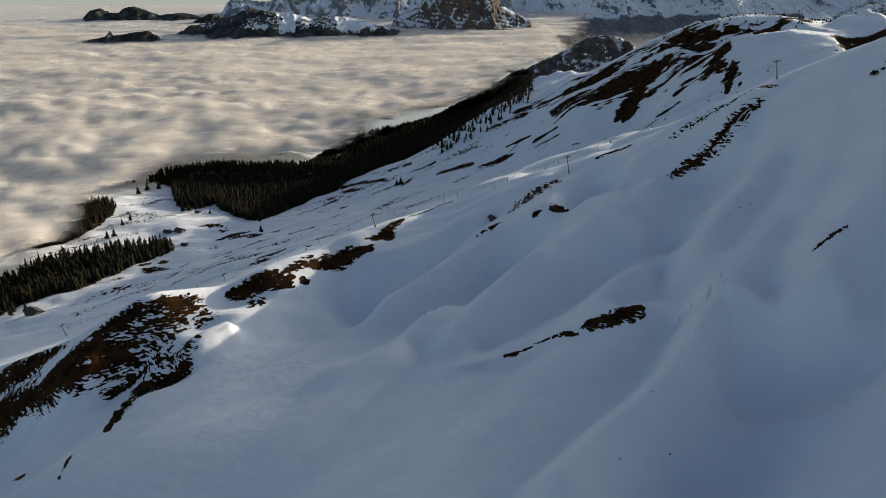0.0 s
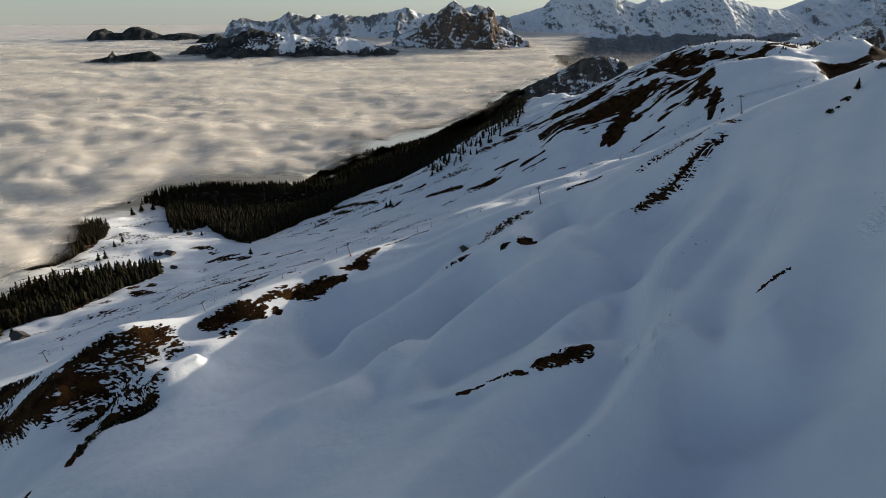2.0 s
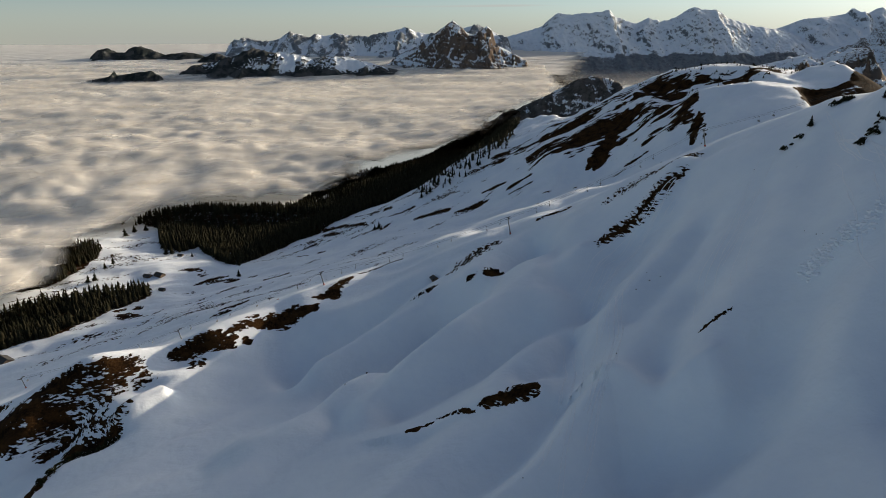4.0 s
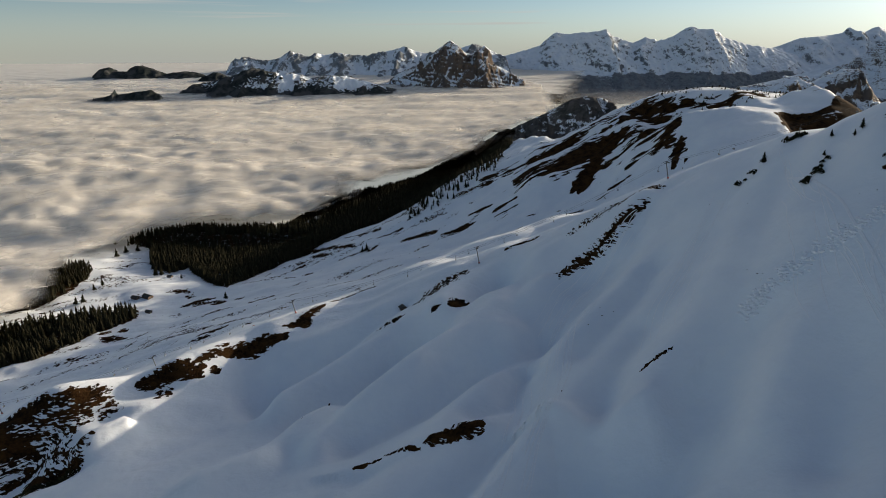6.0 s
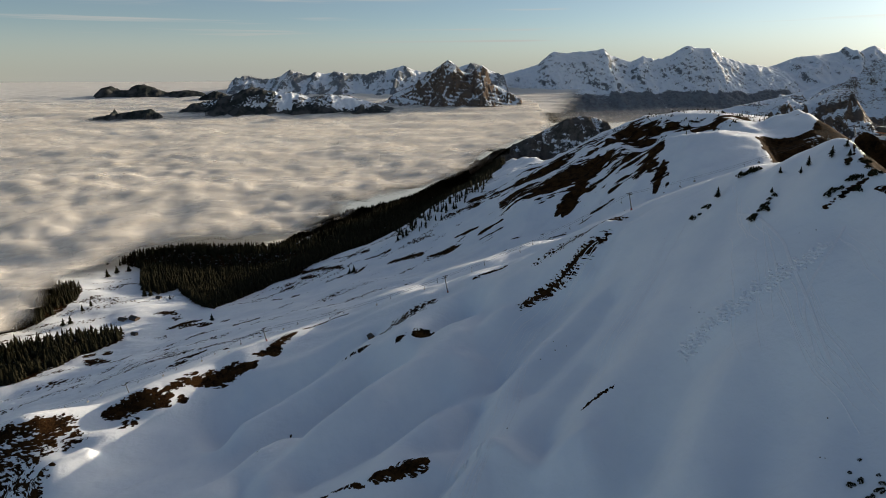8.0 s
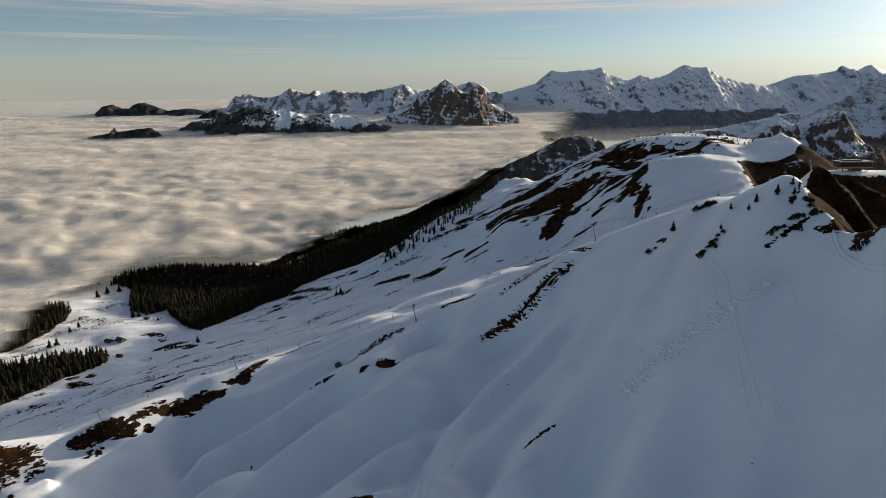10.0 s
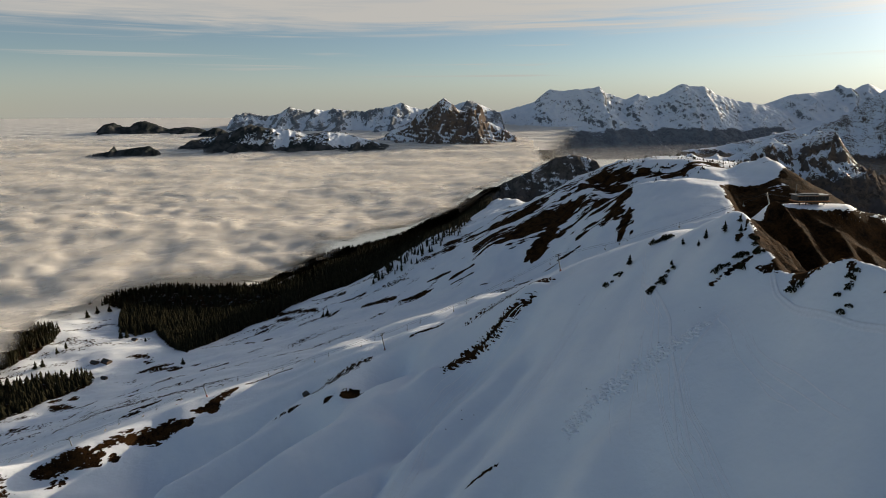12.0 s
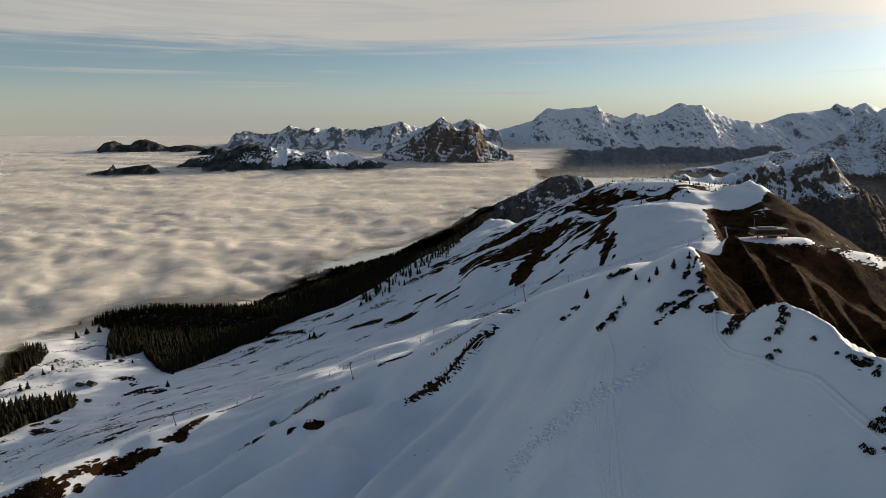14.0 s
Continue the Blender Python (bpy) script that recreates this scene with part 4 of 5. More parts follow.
def prism(outline, thick, bm=None):
    """An outline in x, z made solid along y."""
    bm = bm or bmesh.new()
    lo = [bm.verts.new((x, -thick / 2, z)) for x, z in outline]
    hi = [bm.verts.new((x, thick / 2, z)) for x, z in outline]
    n = len(outline)
    bm.faces.new(lo)
    bm.faces.new(hi[::-1])
    for i in range(n):
        bm.faces.new((lo[(i + 1) % n], lo[i], hi[i], hi[(i + 1) % n]))
    bmesh.ops.recalc_face_normals(bm, faces=bm.faces[:])
    return bm


# single firs: three kinds, then copies
def fir(name, at, tall, seed):
    rng = random.Random(seed)
    root = empty(name, at)
    co, tris = fir_points(rng, tall, tall * (0.30 + 0.10 * rng.random()), 9, 9)
    crown = new("crown", mesh_of("crown", co, tris, M_FIR))
    crown.parent = root
    part("trunk", rod((0, 0, -0.6), (0, 0, tall * 0.8), tall * 0.022, 0.03, 7), M_BARK, root)
    return root


FIR_LABEL = "dark snow-free fir tree standing in the snow"
fir_kinds = []
CREST_FIRS = [(273, 376, 9.0), (301, 334, 7.5), (297, 333, 5.0), (294, 348, 5.5), (306, 323, 8.0), (315, 326, 6.0), (308, 312, 4.5), (284, 335, 4.5), (312, 318, 5.5)]
BENCH_FIRS = [(-681, 1320, 15), (-669, 1342, 15), (-657, 1349, 18), (-597, 1236, 19), (-589, 1260, 19), (-573, 1279, 18), (-567, 1307, 12), (-458, 1106, 21), (-449, 1109, 20), (-442, 1127, 19),
              (-441, 1151, 20), (-529, 1051, 14), (-537, 1036, 13), (-275, 952, 13), (-402, 1085, 10), (-517, 967, 16), (-525, 960, 15), (-55, 1048, 15), (-62, 1046, 12), (33, 1137, 16), (17, 1130, 12)]
YARD_FIRS = [(-503, 679, 14), (-511, 695, 16), (-492, 690, 13), (-525, 690, 15), (-540, 715, 16)]
fir_rng = random.Random(7)
for group, rows in (("firs along the crest", CREST_FIRS), ("firs on the bench", BENCH_FIRS), ("firs by the farmhouse", YARD_FIRS)):
    for x, y, tall in rows:
        at = Vector((x, y, ground_at(x, y)))
        if len(fir_kinds) < 4:
            ob = fir("fir_tree", at, 10.0, 30 + len(fir_kinds))
            ob.scale = (tall * (0.8 if group.endswith("crest") else 1.0) / 10,) * 3
            fir_kinds.append(ob)
        else:
            src = fir_kinds[fir_rng.randrange(4)]
            ob = copy_thing(src, Matrix.Translation(at) @ Matrix.Rotation(fir_rng.random() * 6.28, 4, "Z") @ Matrix.Scale(tall * (0.8 if group.endswith("crest") else 1.0) / 10 / src.scale[0], 4))
        tagged(ob, FIR_LABEL, "tree", group)


# dwarf pines and bare bushes: clumps of small sprays
def bush_mesh(seed, sprays=90):
    rng = random.Random(seed)
    co, tris = [], []
    for _ in range(sprays):
        a, r = rng.random() * 6.28, math.sqrt(rng.random())
        x, y = r * math.cos(a), 0.7 * r * math.sin(a)
        z = (1 - r * r) * (0.35 + 0.55 * rng.random())
        lean, s = rng.random() * 6.28, 0.14 + 0.16 * rng.random()
        i = len(co)
        up = Vector((math.cos(lean) * 0.5, math.sin(lean) * 0.5, 1.0)).normalized()
        side = up.cross(Vector((math.cos(lean + 1.3), math.sin(lean + 1.3), 0.2))).normalized()
        third = up.cross(side)
        base = Vector((x, y, z))
        for k in range(3):
            q = side * math.cos(k * 2.1) + third * math.sin(k * 2.1)
            co.append(base + q * s * 0.55 - up * s * 0.5)
        co.append(base + up * s * 1.1)
        tris += [(i, i + 1, i + 3), (i + 1, i + 2, i + 3), (i + 2, i, i + 3), (i, i + 2, i + 1)]
    return mesh_of("bush", co, tris, M_BUSH)


bush_kinds = [bush_mesh(50 + i) for i in range(5)]
bush_rng = random.Random(11)


def plant_bushes(group, size, rows):
    for x, y in rows:
        x, y = x + bush_rng.uniform(-1, 1), y + bush_rng.uniform(-1, 1)
        ob = new("bush", bush_kinds[bush_rng.randrange(5)])
        ob.location = (x, y, ground_at(x, y) - 0.15)
        ob.rotation_euler = (0, 0, bush_rng.random() * 6.28)
        k = size * bush_rng.uniform(0.6, 1.3)
        ob.scale = (k * bush_rng.uniform(0.8, 1.5), k, k * bush_rng.uniform(0.8, 1.2))
        tagged(ob, "low dark dwarf pine bush poking out of snow", "bush", group)


plant_bushes("bushes in a row below the saddle", 2.6, [(289, 383), (292, 383), (295, 384), (298, 385), (301, 386), (267, 374), (263, 374), (260, 376)])
plant_bushes("bushes in a row on the upper slope", 2.5, [(269, 322), (271, 323), (272, 324), (274, 326), (276, 326), (278, 327), (279, 328), (281, 329), (284, 331), (270, 325), (275, 323)])
plant_bushes("bushes on the bare spots of the crest", 2.4, [(296, 300), (298, 301), (300, 300), (302, 302), (304, 301), (308, 299), (311, 296), (293, 299), (308, 258), (310, 256), (303, 294), (306, 303), (313, 305), (316, 310)])
plant_bushes("bushes along the near crest", 1.7, [(312, 229), (314, 229), (325, 211), (329, 207), (330, 205), (331, 203), (333, 201), (331, 198), (328, 190), (327, 187), (325, 187), (326, 184), (321, 185), (322, 182), (324, 179), (320, 238), (319, 237), (317, 235), (316, 234), (313, 234), (323, 221)])
plant_bushes("bushes on the steep near slope", 1.35, [(246, 183), (242, 180), (239, 177), (241, 177), (243, 177), (247, 174), (244, 170), (241, 169), (240, 170), (246, 171), (243, 170), (249, 176)])
plant_bushes("bushes on the bank below the rib", 3.4, [(-146, 322), (-149, 321), (-152, 319), (-155, 318), (-150, 317), (-157, 316), (-161, 314), (-164, 309), (-167, 303), (-168, 297), (-168, 290), (-144, 325), (-148, 325)])

# bushes scattered over the ridge behind the snow plateau: too many to count
rng_b = np.random.RandomState(5)
bx, by = rng_b.uniform(430, 700, 900), rng_b.uniform(1020, 1290, 900)
keep = waves(bx, by, 70, 77) + 0.6 * waves(bx, by, 25, 78) > -0.02
bx, by = bx[keep], by[keep]
bz = ground(bx, by)
co_all, tri_all, base_i = [], [], 0
for x, y, z in zip(bx, by, bz):
    c, t = fir_points(bush_rng, 1.0, 0.5, 3, 3)
    k = 1.8 + 3.6 * bush_rng.random() ** 2
    tri_all.append(t + base_i)
    co_all.append(c * k + (x, y, z - 0.2))
    base_i += len(c)
tagged(new("scrub", mesh_of("scrub", np.concatenate(co_all), np.concatenate(tri_all), M_BUSH)), "dark scattered dwarf pines on the snowy ridge", "scrub", kind="stuff")


# ---- the chairlift ----
LIFT = [(-346, 531, 10.5), (-181, 512, 10.5), (-46, 493, 10.5), (108.7, 481.8, 13.0), (244.7, 453.9, 12.0), (368, 402, 7.5)]
ACROSS = Vector((0.14, 0.99, 0)).normalized()
GAUGE = 2.6


def lift_tower(x, y, tall, lean):
    z = ground_at(x, y)
    root = empty("lift_tower", (x, y, z))
    top = Vector((-lean, 0, tall))
    part("foundation", box((1.6, 1.6, 0.9), (0, 0, 0.0), 0.08), M_CONCRETE, root)
    part("shaft", rod((0, 0, 0), top, 0.48, 0.34, 14), M_STEEL, root)
    part("padding", rod((0, 0, 0.3), top * (1.4 / tall), 0.64, 0.6, 12), M_RED, root, "red safety padding round the foot")
    arm = part("crossarm", rod(top - ACROSS * GAUGE * 1.15, top + ACROSS * GAUGE * 1.15, 0.22, 0.22, 6), M_STEEL, root)
    part("work_platform", box((1.0, 2 * GAUGE * 1.1, 0.08), top + Vector((0.7, 0, 0.15)), 0.0), M_DARK, root)
    part("lifting_frame", rod(top + Vector((0, -0.9, 0)), top + Vector((0, 0, 1.3)), 0.09, 0.09, 6, rod(top + Vector((0, 0.9, 0)), top + Vector((0, 0, 1.3)), 0.09, 0.09, 6)), M_STEEL, root)
    for s in (-1, 1):
        mid = top + ACROSS * GAUGE * s + Vector((0, 0, 0.12))
        train = part("sheave_train", rod(mid - Vector((1.9, 0, 0.5)), mid + Vector((1.9, 0, 0.5)), 0.13, 0.13, 6), M_DARK, root)
        for k in range(-3, 4):
            c = mid + Vector((k * 0.58, 0, k * 0.15 + 0.16))
            part("sheave", rod(c - Vector((0, 0.07, 0)), c + Vector((0, 0.07, 0)), 0.24, 0.24, 12), M_DARK, train)
    return tagged(root, "grey steel chairlift tower with red foot padding", "lift tower", "towers of the chairlift"), Vector((x, y, z)) + top


heads = []
for x, y, tall in LIFT:
    ob, head = lift_tower(x, y, tall, 2.4)
    heads.append(head)
heads.append(Vector((384, 402, 12.6)))


def rope_line(side):
    pts = []
    for a, b in zip(heads, heads[1:]):
        n = max(4, int((b - a).length / 6))
        for i in range(n):
            f = i / n
            p = a.lerp(b, f)
            p.z -= 4 * f * (1 - f) * (b - a).length * 0.022
            pts.append(p + ACROSS * GAUGE * side + Vector((0, 0, 0.5)))
    pts.append(heads[-1] + ACROSS * GAUGE * side + Vector((0, 0, 0.5)))
    return pts


def tube(name, pts, r, mat, sides=5):
    co, faces = [], []
    for i, p in enumerate(pts):
        d = (pts[min(i + 1, len(pts) - 1)] - pts[max(i - 1, 0)]).normalized()
        u = d.cross(Vector((0, 0, 1))).normalized()
        v = u.cross(d)
        for k in range(sides):
            a = 2 * math.pi * k / sides
            co.append(p + (u * math.cos(a) + v * math.sin(a)) * r)
    for i in range(len(pts) - 1):
        for k in range(sides):
            faces.append((i * sides + k, i * sides + (k + 1) % sides, (i + 1) * sides + (k + 1) % sides, (i + 1) * sides + k))
    return new(name, mesh_of(name, co, faces, mat, True))


def lift_chair(at):
    root = empty("lift_chair", at)
    part("hanger", rod((0, 0, 0), (0.15, 0, -2.0), 0.06, 0.06, 6, rod((0.15, 0, -2.0), (0, 0, -2.9), 0.06, 0.06, 6)), M_STEEL, root)
    part("grip", box((0.6, 0.22, 0.3), (0, 0, -0.02), 0.04), M_DARK, root)
    part("frame", rod((0, -1.35, -2.6), (0, 1.35, -2.6), 0.05, 0.05, 6, rod((0.1, -1.35, -2.6), (0.1, -1.35, -3.5), 0.05, 0.05, 6, rod((0.1, 1.35, -2.6), (0.1, 1.35, -3.5), 0.05, 0.05, 6))), M_DARK, root)
    part("seat", box((0.55, 2.7, 0.12), (0.2, 0, -3.45), 0.04), M_DARK, root, "dark padded seat")
    part("backrest", box((0.14, 3.0, 1.1), (-0.1, 0, -3.0), 0.04, Matrix.Rotation(radians(-12), 4, "Y")), M_STEEL, root, "pale grey backrest shell")
    part("safety_bar", rod((0.65, -1.3, -3.15), (0.65, 1.3, -3.15), 0.04, 0.04, 6), M_STEEL, root)
    return tagged(root, "chairlift chair with dark seat and pale backrest hanging empty", "lift chair", "chairs of the chairlift")


first_chair = None
for side in (-1, 1):
    pts = rope_line(side)
    tagged(tube("lift_cable", pts, 0.05, M_DARK), "dark steel haul cable of the chairlift", "cable")
    gone, due = 0.0, 9.0 if side < 0 else 20.0
    for a, b in zip(pts, pts[1:]):
        while gone + (b - a).length > due:
            p = a.lerp(b, (due - gone) / (b - a).length)
            if min((p - h).length for h in heads) > 6:
                if first_chair is None:
                    first_chair = lift_chair(p)
                else:
                    copy_thing(first_chair, Matrix.Translation(p) @ Matrix.Rotation(0.0 if side < 0 else math.pi, 4, "Z"))
            due += 42.0
        gone += (b - a).length


# ---- huts, farmhouse, top station ----
def gable_house(name, x, y, turn, length, width, wall, rise, label, category, wall_mat=M_TIMBER, door=True):
    z = min(ground_at(x + dx, y + dy) for dx in (-width / 2, 0, width / 2) for dy in (-width / 2, 0, width / 2))
    root = empty(name, (x, y, z), radians(turn))
    h = wall + 0.8
    gable = [(-width / 2, -0.6), (width / 2, -0.6), (width / 2, h), (0, h + rise), (-width / 2, h)]
    bm = prism(gable, length)
    part("wall", bm, wall_mat, root)
    part("plinth", box((width + 0.3, length + 0.3, 1.2), (0, 0, 0.0), 0.05), M_CONCRETE, root)
    slope = math.atan2(rise, width / 2)
    run = (width / 2 + 0.9) / math.cos(slope)
    for s in (-1, 1):
        m = Matrix.Rotation(s * slope, 4, "Y")
        mid = Vector((s * (width / 2 + 0.9) / 2, 0, h + rise - (width / 2 + 0.9) / 2 * math.tan(slope) + 0.14))
        part("roof", box((run, length + 1.6, 0.2), mid, 0.03, m), M_ROOF, root)
    part("ridge_board", box((0.3, length + 1.7, 0.12), (0, 0, h + rise + 0.28), 0.03), M_TIMBER, root)
    if door:
        part("door", box((1.0, 0.1, 2.0), (width * 0.15, -length / 2 - 0.05, 1.5), 0.02), M_DARK, root)
        for s in (-1, 1):
            win = part("window", box((0.9, 0.1, 0.9), (s * width * 0.3 - 0.4, -length / 2 - 0.05, h - 0.2), 0.02), M_LARCH, root)
            part("pane", box((0.7, 0.04, 0.7), (s * width * 0.3 - 0.4, -length / 2 - 0.11, h - 0.2), 0.0), M_GLASS, win)
    return tagged(root, label, category)


gable_house("hut", 47.5, 461.5, 20, 5.2, 4.6, 2.2, 1.3, "small dark timber hut on the shaded snow slope", "hut")
gable_house("farmhouse", -464, 664, 55, 21, 14, 5.5, 4.0, "weathered timber farmhouse with grey shingle roof", "house")
gable_house("barn", -434, 975, 70, 12, 8, 2.6, 2.2, "low weathered barn in the sunlit snow", "barn")
gable_house("barn", -413, 974, 60, 16, 10, 3.4, 3.0, "long dark barn beside a smaller one", "barn")
gable_house("shed", -382, 909, 75, 8, 6, 2.4, 1.8, "dark wooden shed alone on the snow", "shed")
gable_house("shed", -429, 1099, 75, 9, 6, 2.2, 1.5, "dark shed at the edge of the forest", "shed")


def top_station(x, y, z, turn):
    root = empty("lift_station", (x, y, z), radians(turn))
    part("hall", box((20.5, 8, 3.4), (0, 0, 4.1), 0.4), M_DARK, root, "dark rounded hall on stilts")
    part("roof", box((22, 9.2, 0.3), (0, 0, 5.95), 0.1), M_STEEL, root)
    part("roof_housing", box((12, 4.4, 0.7), (-1.5, 0, 6.45), 0.15), M_DARK, root)
    part("fascia", box((22.1, 0.3, 0.3), (0, -4.6, 5.66), 0.05), M_LARCH, root, "orange-brown timber fascia")
    part("floor_beam", box((21.5, 8.6, 0.65), (0, 0, 2.1), 0.08), M_LARCH, root, "orange-brown timber floor beam")
    for i in range(9):
        win = part("window", box((2.0, 0.16, 2.3), (-8.8 + 2.2 * i, -4.02, 4.1), 0.04), M_DARK, root)
        part("pane", box((1.8, 0.06, 2.1), (-8.8 + 2.2 * i, -4.13, 4.1), 0.0), M_GLASS, win)
    for i in range(5):
        for s in (-1, 1):
            part("pillar", rod((-8 + 4 * i, 2.8 * s, -1.6), (-8 + 4 * i, 2.8 * s, 1.9), 0.32, 0.32, 10), M_TIMBER, root)
    part("stair_house", box((5, 4, 3.0), (3, 0.5, 0.6), 0.06), M_TIMBER, root)
    part("mast", rod((-9, 1, 6.0), (-9, 1, 12.5), 0.14, 0.08, 8), M_STEEL, root)
    return tagged(root, "dark lift top station with orange timber trim on stilts", "lift station")


top_station(393, 402, 8.6, 3)

# posts along the edge of the station's snow terrace
first_post = None
for i in range(16):
    f = i / 15
    x, y = 372 + 50 * f, 391.5 + 3.0 * f - 3.5 * math.sin(f * 3.1)
    at = Vector((x, y, ground_at(x, y)))
    if first_post is None:
        me = rod((0, 0, -0.3), (0, 0, 1.5), 0.07, 0.06, 6)
        data = bpy.data.meshes.new("fence_post")
        me.to_mesh(data)
        me.free()
        data.materials.append(M_DARK)
        first_post = data
    ob = new("fence_post", first_post)
    ob.location = at
    tagged(ob, "dark wooden post at the edge of the snow terrace", "post", "posts of the terrace")


def snow_gun(x, y, turn):
    root = empty("snow_gun", (x, y, ground_at(x, y)), turn)
    part("post", rod((0, 0, -0.4), (0, 0, 2.6), 0.16, 0.14, 8), M_STEEL, root)
    part("barrel", rod((-0.9, 0, 3.0), (1.0, 0, 3.4), 0.6, 0.5, 14), M_ORANGE, root, "orange fan barrel")
    part("intake_ring", rod((-1.05, 0, 2.97), (-0.85, 0, 3.01), 0.72, 0.66, 14), M_STEEL, root)
    part("bracket", box((0.5, 0.9, 0.3), (0, 0, 2.55), 0.05), M_DARK, root)
    return tagged(root, "orange fan snow gun on a post beside the piste", "snow gun")


snow_gun(55, 585, 0.6)
snow_gun(-105, 560, 0.4)

# single stones poking out of the open slope
STONES = [(66, 177), (88, 188), (84, 202), (137, 270), (176, 329), (245, 201), (236, 188), (237, 187), (259, 269), (228, 279), (169, 326), (169, 332), (160, 320), (281, 285), (312, 201), (275, 288), (259, 274), (260, 268), (227, 287), (229, 276), (243, 375), (252, 346)]
stone_rng = random.Random(91)


def stone_mesh(seed):
    rng = random.Random(seed)
    bm = bmesh.new()
    bmesh.ops.create_icosphere(bm, subdivisions=2, radius=1.0)
    for v in bm.verts:
        v.co *= 0.75 + 0.4 * rng.random()
        v.co.z *= 0.6
    me = bpy.data.meshes.new("stone")
    bm.to_mesh(me)
    bm.free()
    me.materials.append(M_STONE)
    return me


stone_kinds = [stone_mesh(95 + i) for i in range(4)]
for x, y in STONES:
    ob = new("stone", stone_kinds[stone_rng.randrange(4)])
    k = stone_rng.uniform(0.16, 0.42)
    ob.location, ob.rotation_euler = (x, y, ground_at(x, y) + 0.1 * k), (0, 0, stone_rng.random() * 6.28)
    ob.scale = (k * stone_rng.uniform(0.9, 1.6), k, k)
    tagged(ob, "dark weathered stone poking out of the snow", "stone", "stones on the open slope")

# ---- traces in the snow ----
debris_line = [(217, 264), (223, 265), (234, 266), (244, 267), (254, 266), (264, 265), (271, 267), (279, 270)]
rng_d = random.Random(21)
co_all, tri_all, base_d = [], [], 0
ico = bmesh.new()
bmesh.ops.create_icosphere(ico, subdivisions=1, radius=1.0)
ico_co, ico_tri = np.array([v.co[:] for v in ico.verts]), np.array([[v.index for v in f.verts] for f in ico.faces])
ico.free()
for i in range(620):
    k = rng_d.random() ** 1.2 * (len(debris_line) - 1.001)
    a, b = debris_line[int(k)], debris_line[int(k) + 1]
    f = k - int(k)
    w = 3.2 * (1 - abs(k / 7 - 0.45))
    x, y = a[0] + (b[0] - a[0]) * f + rng_d.gauss(0, 1.2), a[1] + (b[1] - a[1]) * f + rng_d.gauss(0, 1) * w
    s = 0.3 + 1.05 * rng_d.random() ** 2.3
    c = ico_co * np.array([s * rng_d.uniform(0.7, 1.5), s * rng_d.uniform(0.7, 1.5), s * 0.7]) * (1 + 0.25 * np.array([[rng_d.uniform(-1, 1)] for _ in ico_co]))
    co_all.append(c + (x, y, ground_at(x, y) + 0.1))
    tri_all.append(ico_tri + base_d)
    base_d += len(c)
tagged(new("avalanche_debris", mesh_of("avalanche_debris", np.concatenate(co_all), np.concatenate(tri_all), M_PACKED)), "scattered lumps of broken snow down the slope", "snow debris", kind="stuff")


def snow_track(name, line, half, berm, label):
    """A trodden trace: a shallow trough between two low berms of snow."""
    pts = [Vector((*p, 0)) for p in line]
    fine = []
    for a, b in zip(pts, pts[1:]):
        n = max(2, int((b - a).length / 1.5))
        fine += [a.lerp(b, i / n) for i in range(n)]
    fine.append(pts[-1])
    for _ in range(6):
        fine = [fine[0]] + [(fine[i - 1] + fine[i] * 2 + fine[i + 1]) / 4 for i in range(1, len(fine) - 1)] + [fine[-1]]
    cols = [(-1.6, -0.35), (-1.0, berm), (-0.45, 0.06), (0.45, 0.06), (1.0, berm), (1.6, -0.35)]
    xs, ys, up = [], [], []
    for i, p in enumerate(fine):
        d = (fine[min(i + 1, len(fine) - 1)] - fine[max(i - 1, 0)]).normalized()
        for c, h in cols:
            xs.append(p.x - d.y * c * half)
            ys.append(p.y + d.x * c * half)
            up.append(h + 0.08)
    x, y = np.array(xs).reshape(-1, 6), np.array(ys).reshape(-1, 6)
    return tagged(sheet(name, x, y, ground(x, y) + np.array(up).reshape(-1, 6), M_PACKED), label, "snow track", kind="structure")


snow_track("snow_track_ridge", [(309, 277), (304, 262), (304, 249), (306, 237), (312, 222), (317, 212), (320, 200), (323, 191), (325, 184), (328, 172)], 0.9, 0.4, "trodden path winding along the snowy crest")
snow_track("snow_track_slope", [(272, 345), (271, 320), (268, 287), (262, 268), (259, 252), (255, 218)], 0.5, 0.16, "ski trace running straight down the slope")
snow_track("snow_track_lower", [(290, 279), (276, 264), (263, 253), (255, 243), (251, 221)], 0.5, 0.16, "faint ski trace on the upper slope")


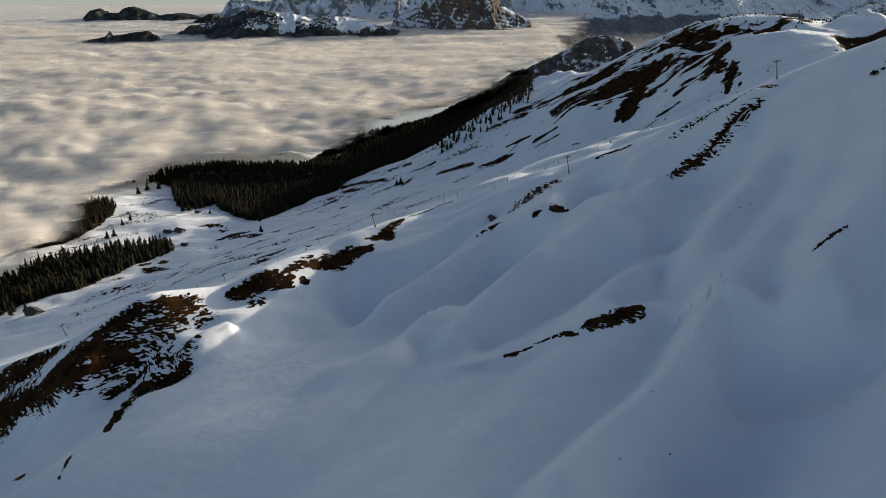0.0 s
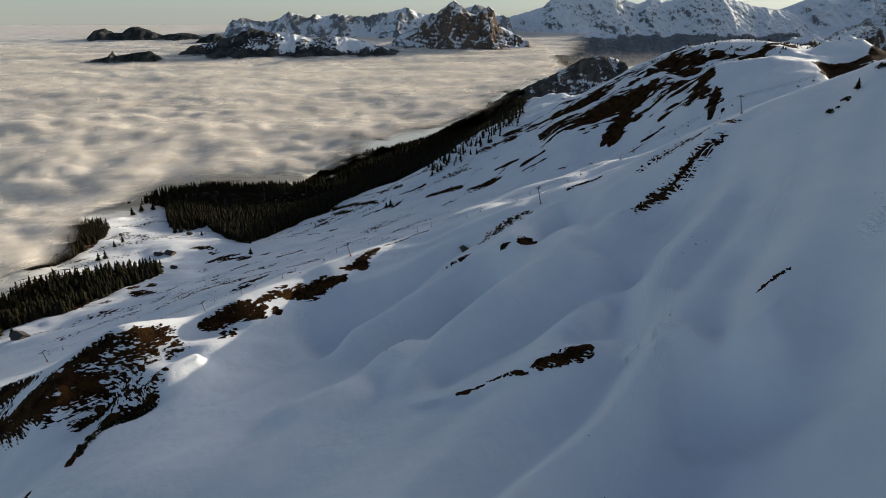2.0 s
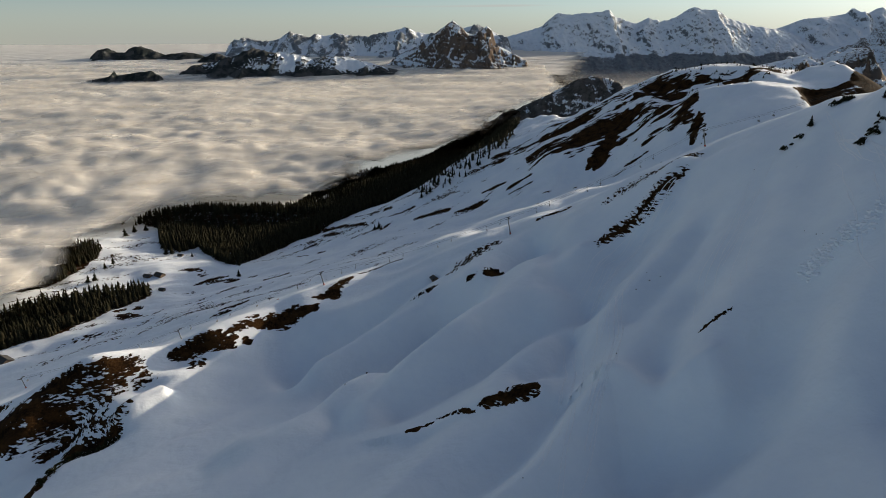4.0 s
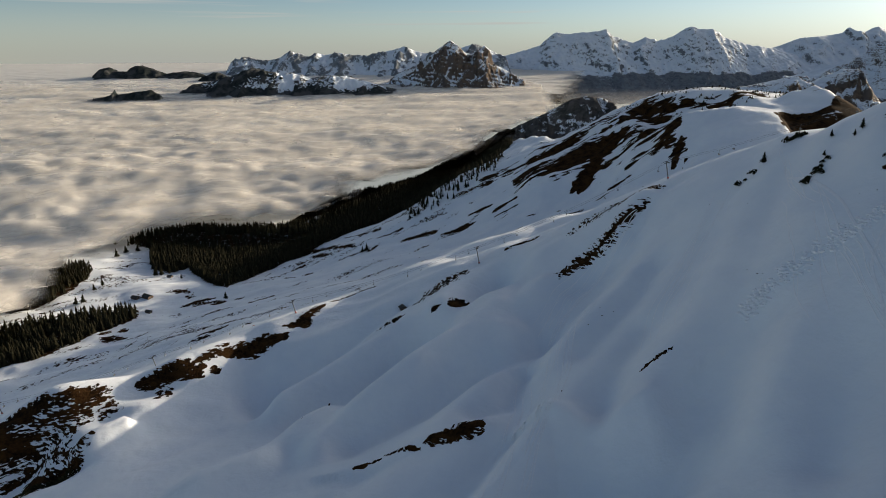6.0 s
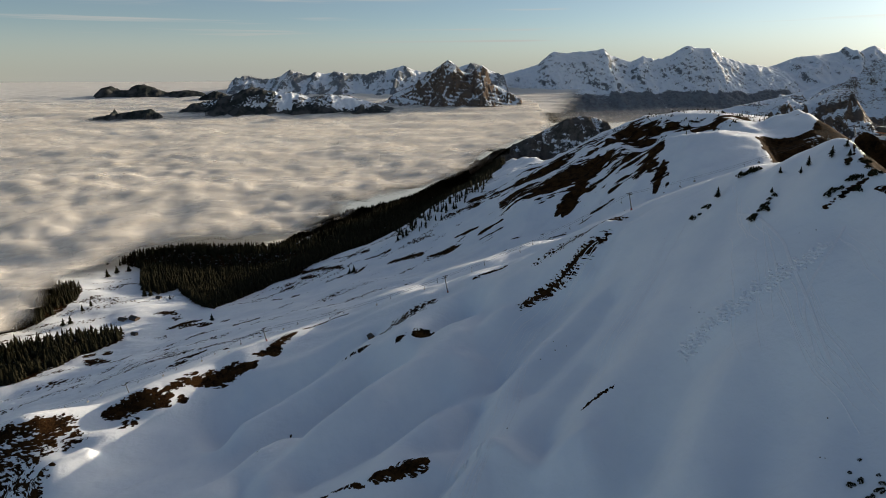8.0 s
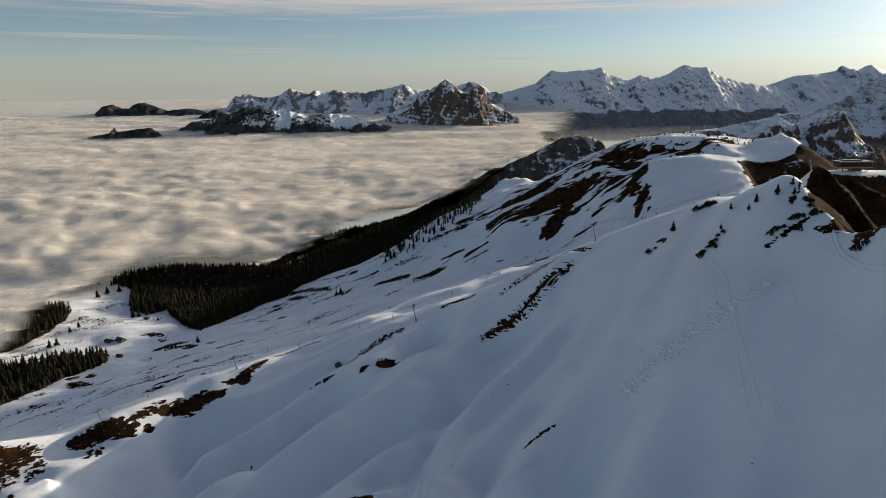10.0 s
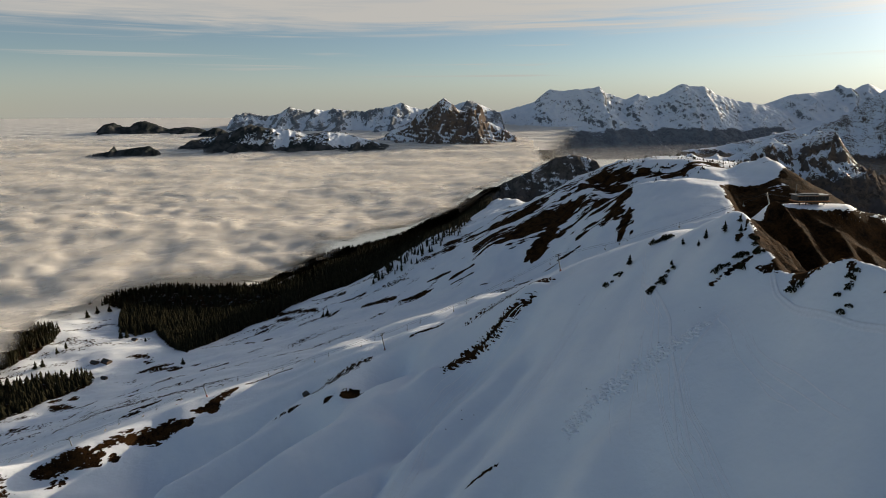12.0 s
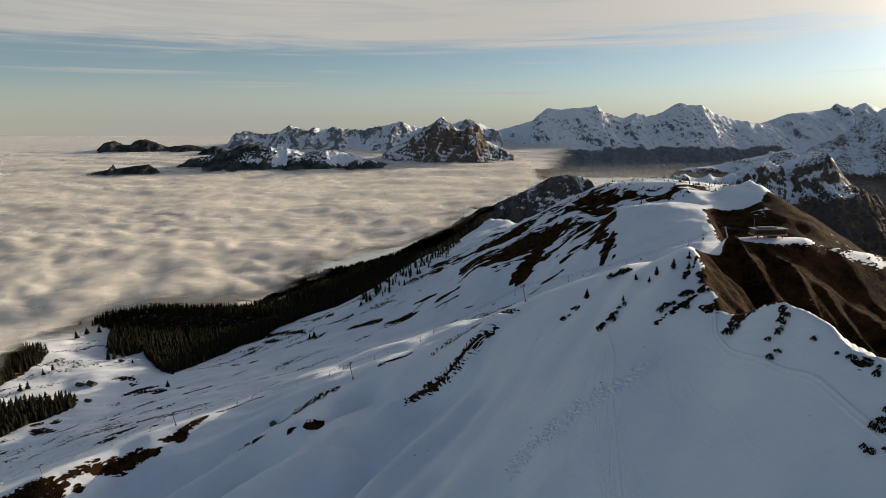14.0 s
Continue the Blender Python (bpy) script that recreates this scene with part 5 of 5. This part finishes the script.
# bundles of ski traces: the middle line, half width and number of each
TRACES = [
    ([(258, 261), (254, 236), (257, 210), (259, 189)], 7, 16),
    ([(134, 352), (122, 309), (117, 275), (90, 202), (78, 189)], 5, 7),
    ([(158, 359), (138, 286), (121, 248), (101, 208), (84, 186)], 9, 9),
    ([(215, 395), (182, 370), (153, 328), (137, 305)], 7, 6),
    ([(286, 382), (271, 336), (263, 309), (261, 288)], 3, 5),
]
CROSS_TRACES = [
    ([(223, 426), (191, 406), (161, 385), (133, 338)], 9, 9),
    ([(254, 378), (222, 334), (195, 300), (181, 267)], 8, 8),
    ([(270, 332), (255, 290), (242, 253), (236, 230)], 7, 8),
    ([(288, 278), (284, 245), (289, 218), (295, 188)], 8, 6),
    ([(219, 416), (196, 395), (163, 364), (130, 313)], 7, 8),
]
rng_t = random.Random(77)
co_all, face_all, base_t = [], [], 0
for line, half, count in TRACES + CROSS_TRACES:
    way = [0.0]
    for a, b in zip(line, line[1:]):
        way.append(way[-1] + math.hypot(b[0] - a[0], b[1] - a[1]))
    for _ in range(count):
        lo, hi = sorted((rng_t.random() ** 1.5 * 0.5 * way[-1], way[-1] * (1 - 0.4 * rng_t.random())))
        s = np.arange(lo, hi, 0.9)
        if len(s) < 4:
            continue
        mid_x, mid_y = np.interp(s, way, [p[0] for p in line]), np.interp(s, way, [p[1] for p in line])
        k = np.ones(9) / 9
        if len(s) > 20:
            mid_x, mid_y = (np.convolve(np.pad(v, 4, mode="edge"), k, "valid") for v in (mid_x, mid_y))
        dx, dy = np.gradient(mid_x), np.gradient(mid_y)
        n = np.hypot(dx, dy) + 1e-6
        swing = rng_t.uniform(-1, 1) * half + rng_t.uniform(0.1, 0.7) * np.sin(s / rng_t.uniform(3.5, 8) + rng_t.random() * 6.28) + rng_t.uniform(-0.05, 0.05) * s
        for c, h in ((-0.32, -0.1), (0.0, rng_t.uniform(0.06, 0.18)), (0.32, -0.1)):
            x, y = mid_x - dy / n * (swing + c), mid_y + dx / n * (swing + c)
            co_all.append(np.stack([x, y, ground(x, y) + h + 0.03], 1))
        m = len(s)
        for r in range(2):
            i = base_t + r * m + np.arange(m - 1)
            face_all.append(np.stack([i, i + 1, i + 1 + m, i + m], 1))
        base_t += 3 * m
tagged(new("ski_traces", mesh_of("ski_traces", np.concatenate(co_all), np.concatenate(face_all), M_PACKED)), "faint curving ski traces scratched into the snow", "ski traces", kind="stuff")
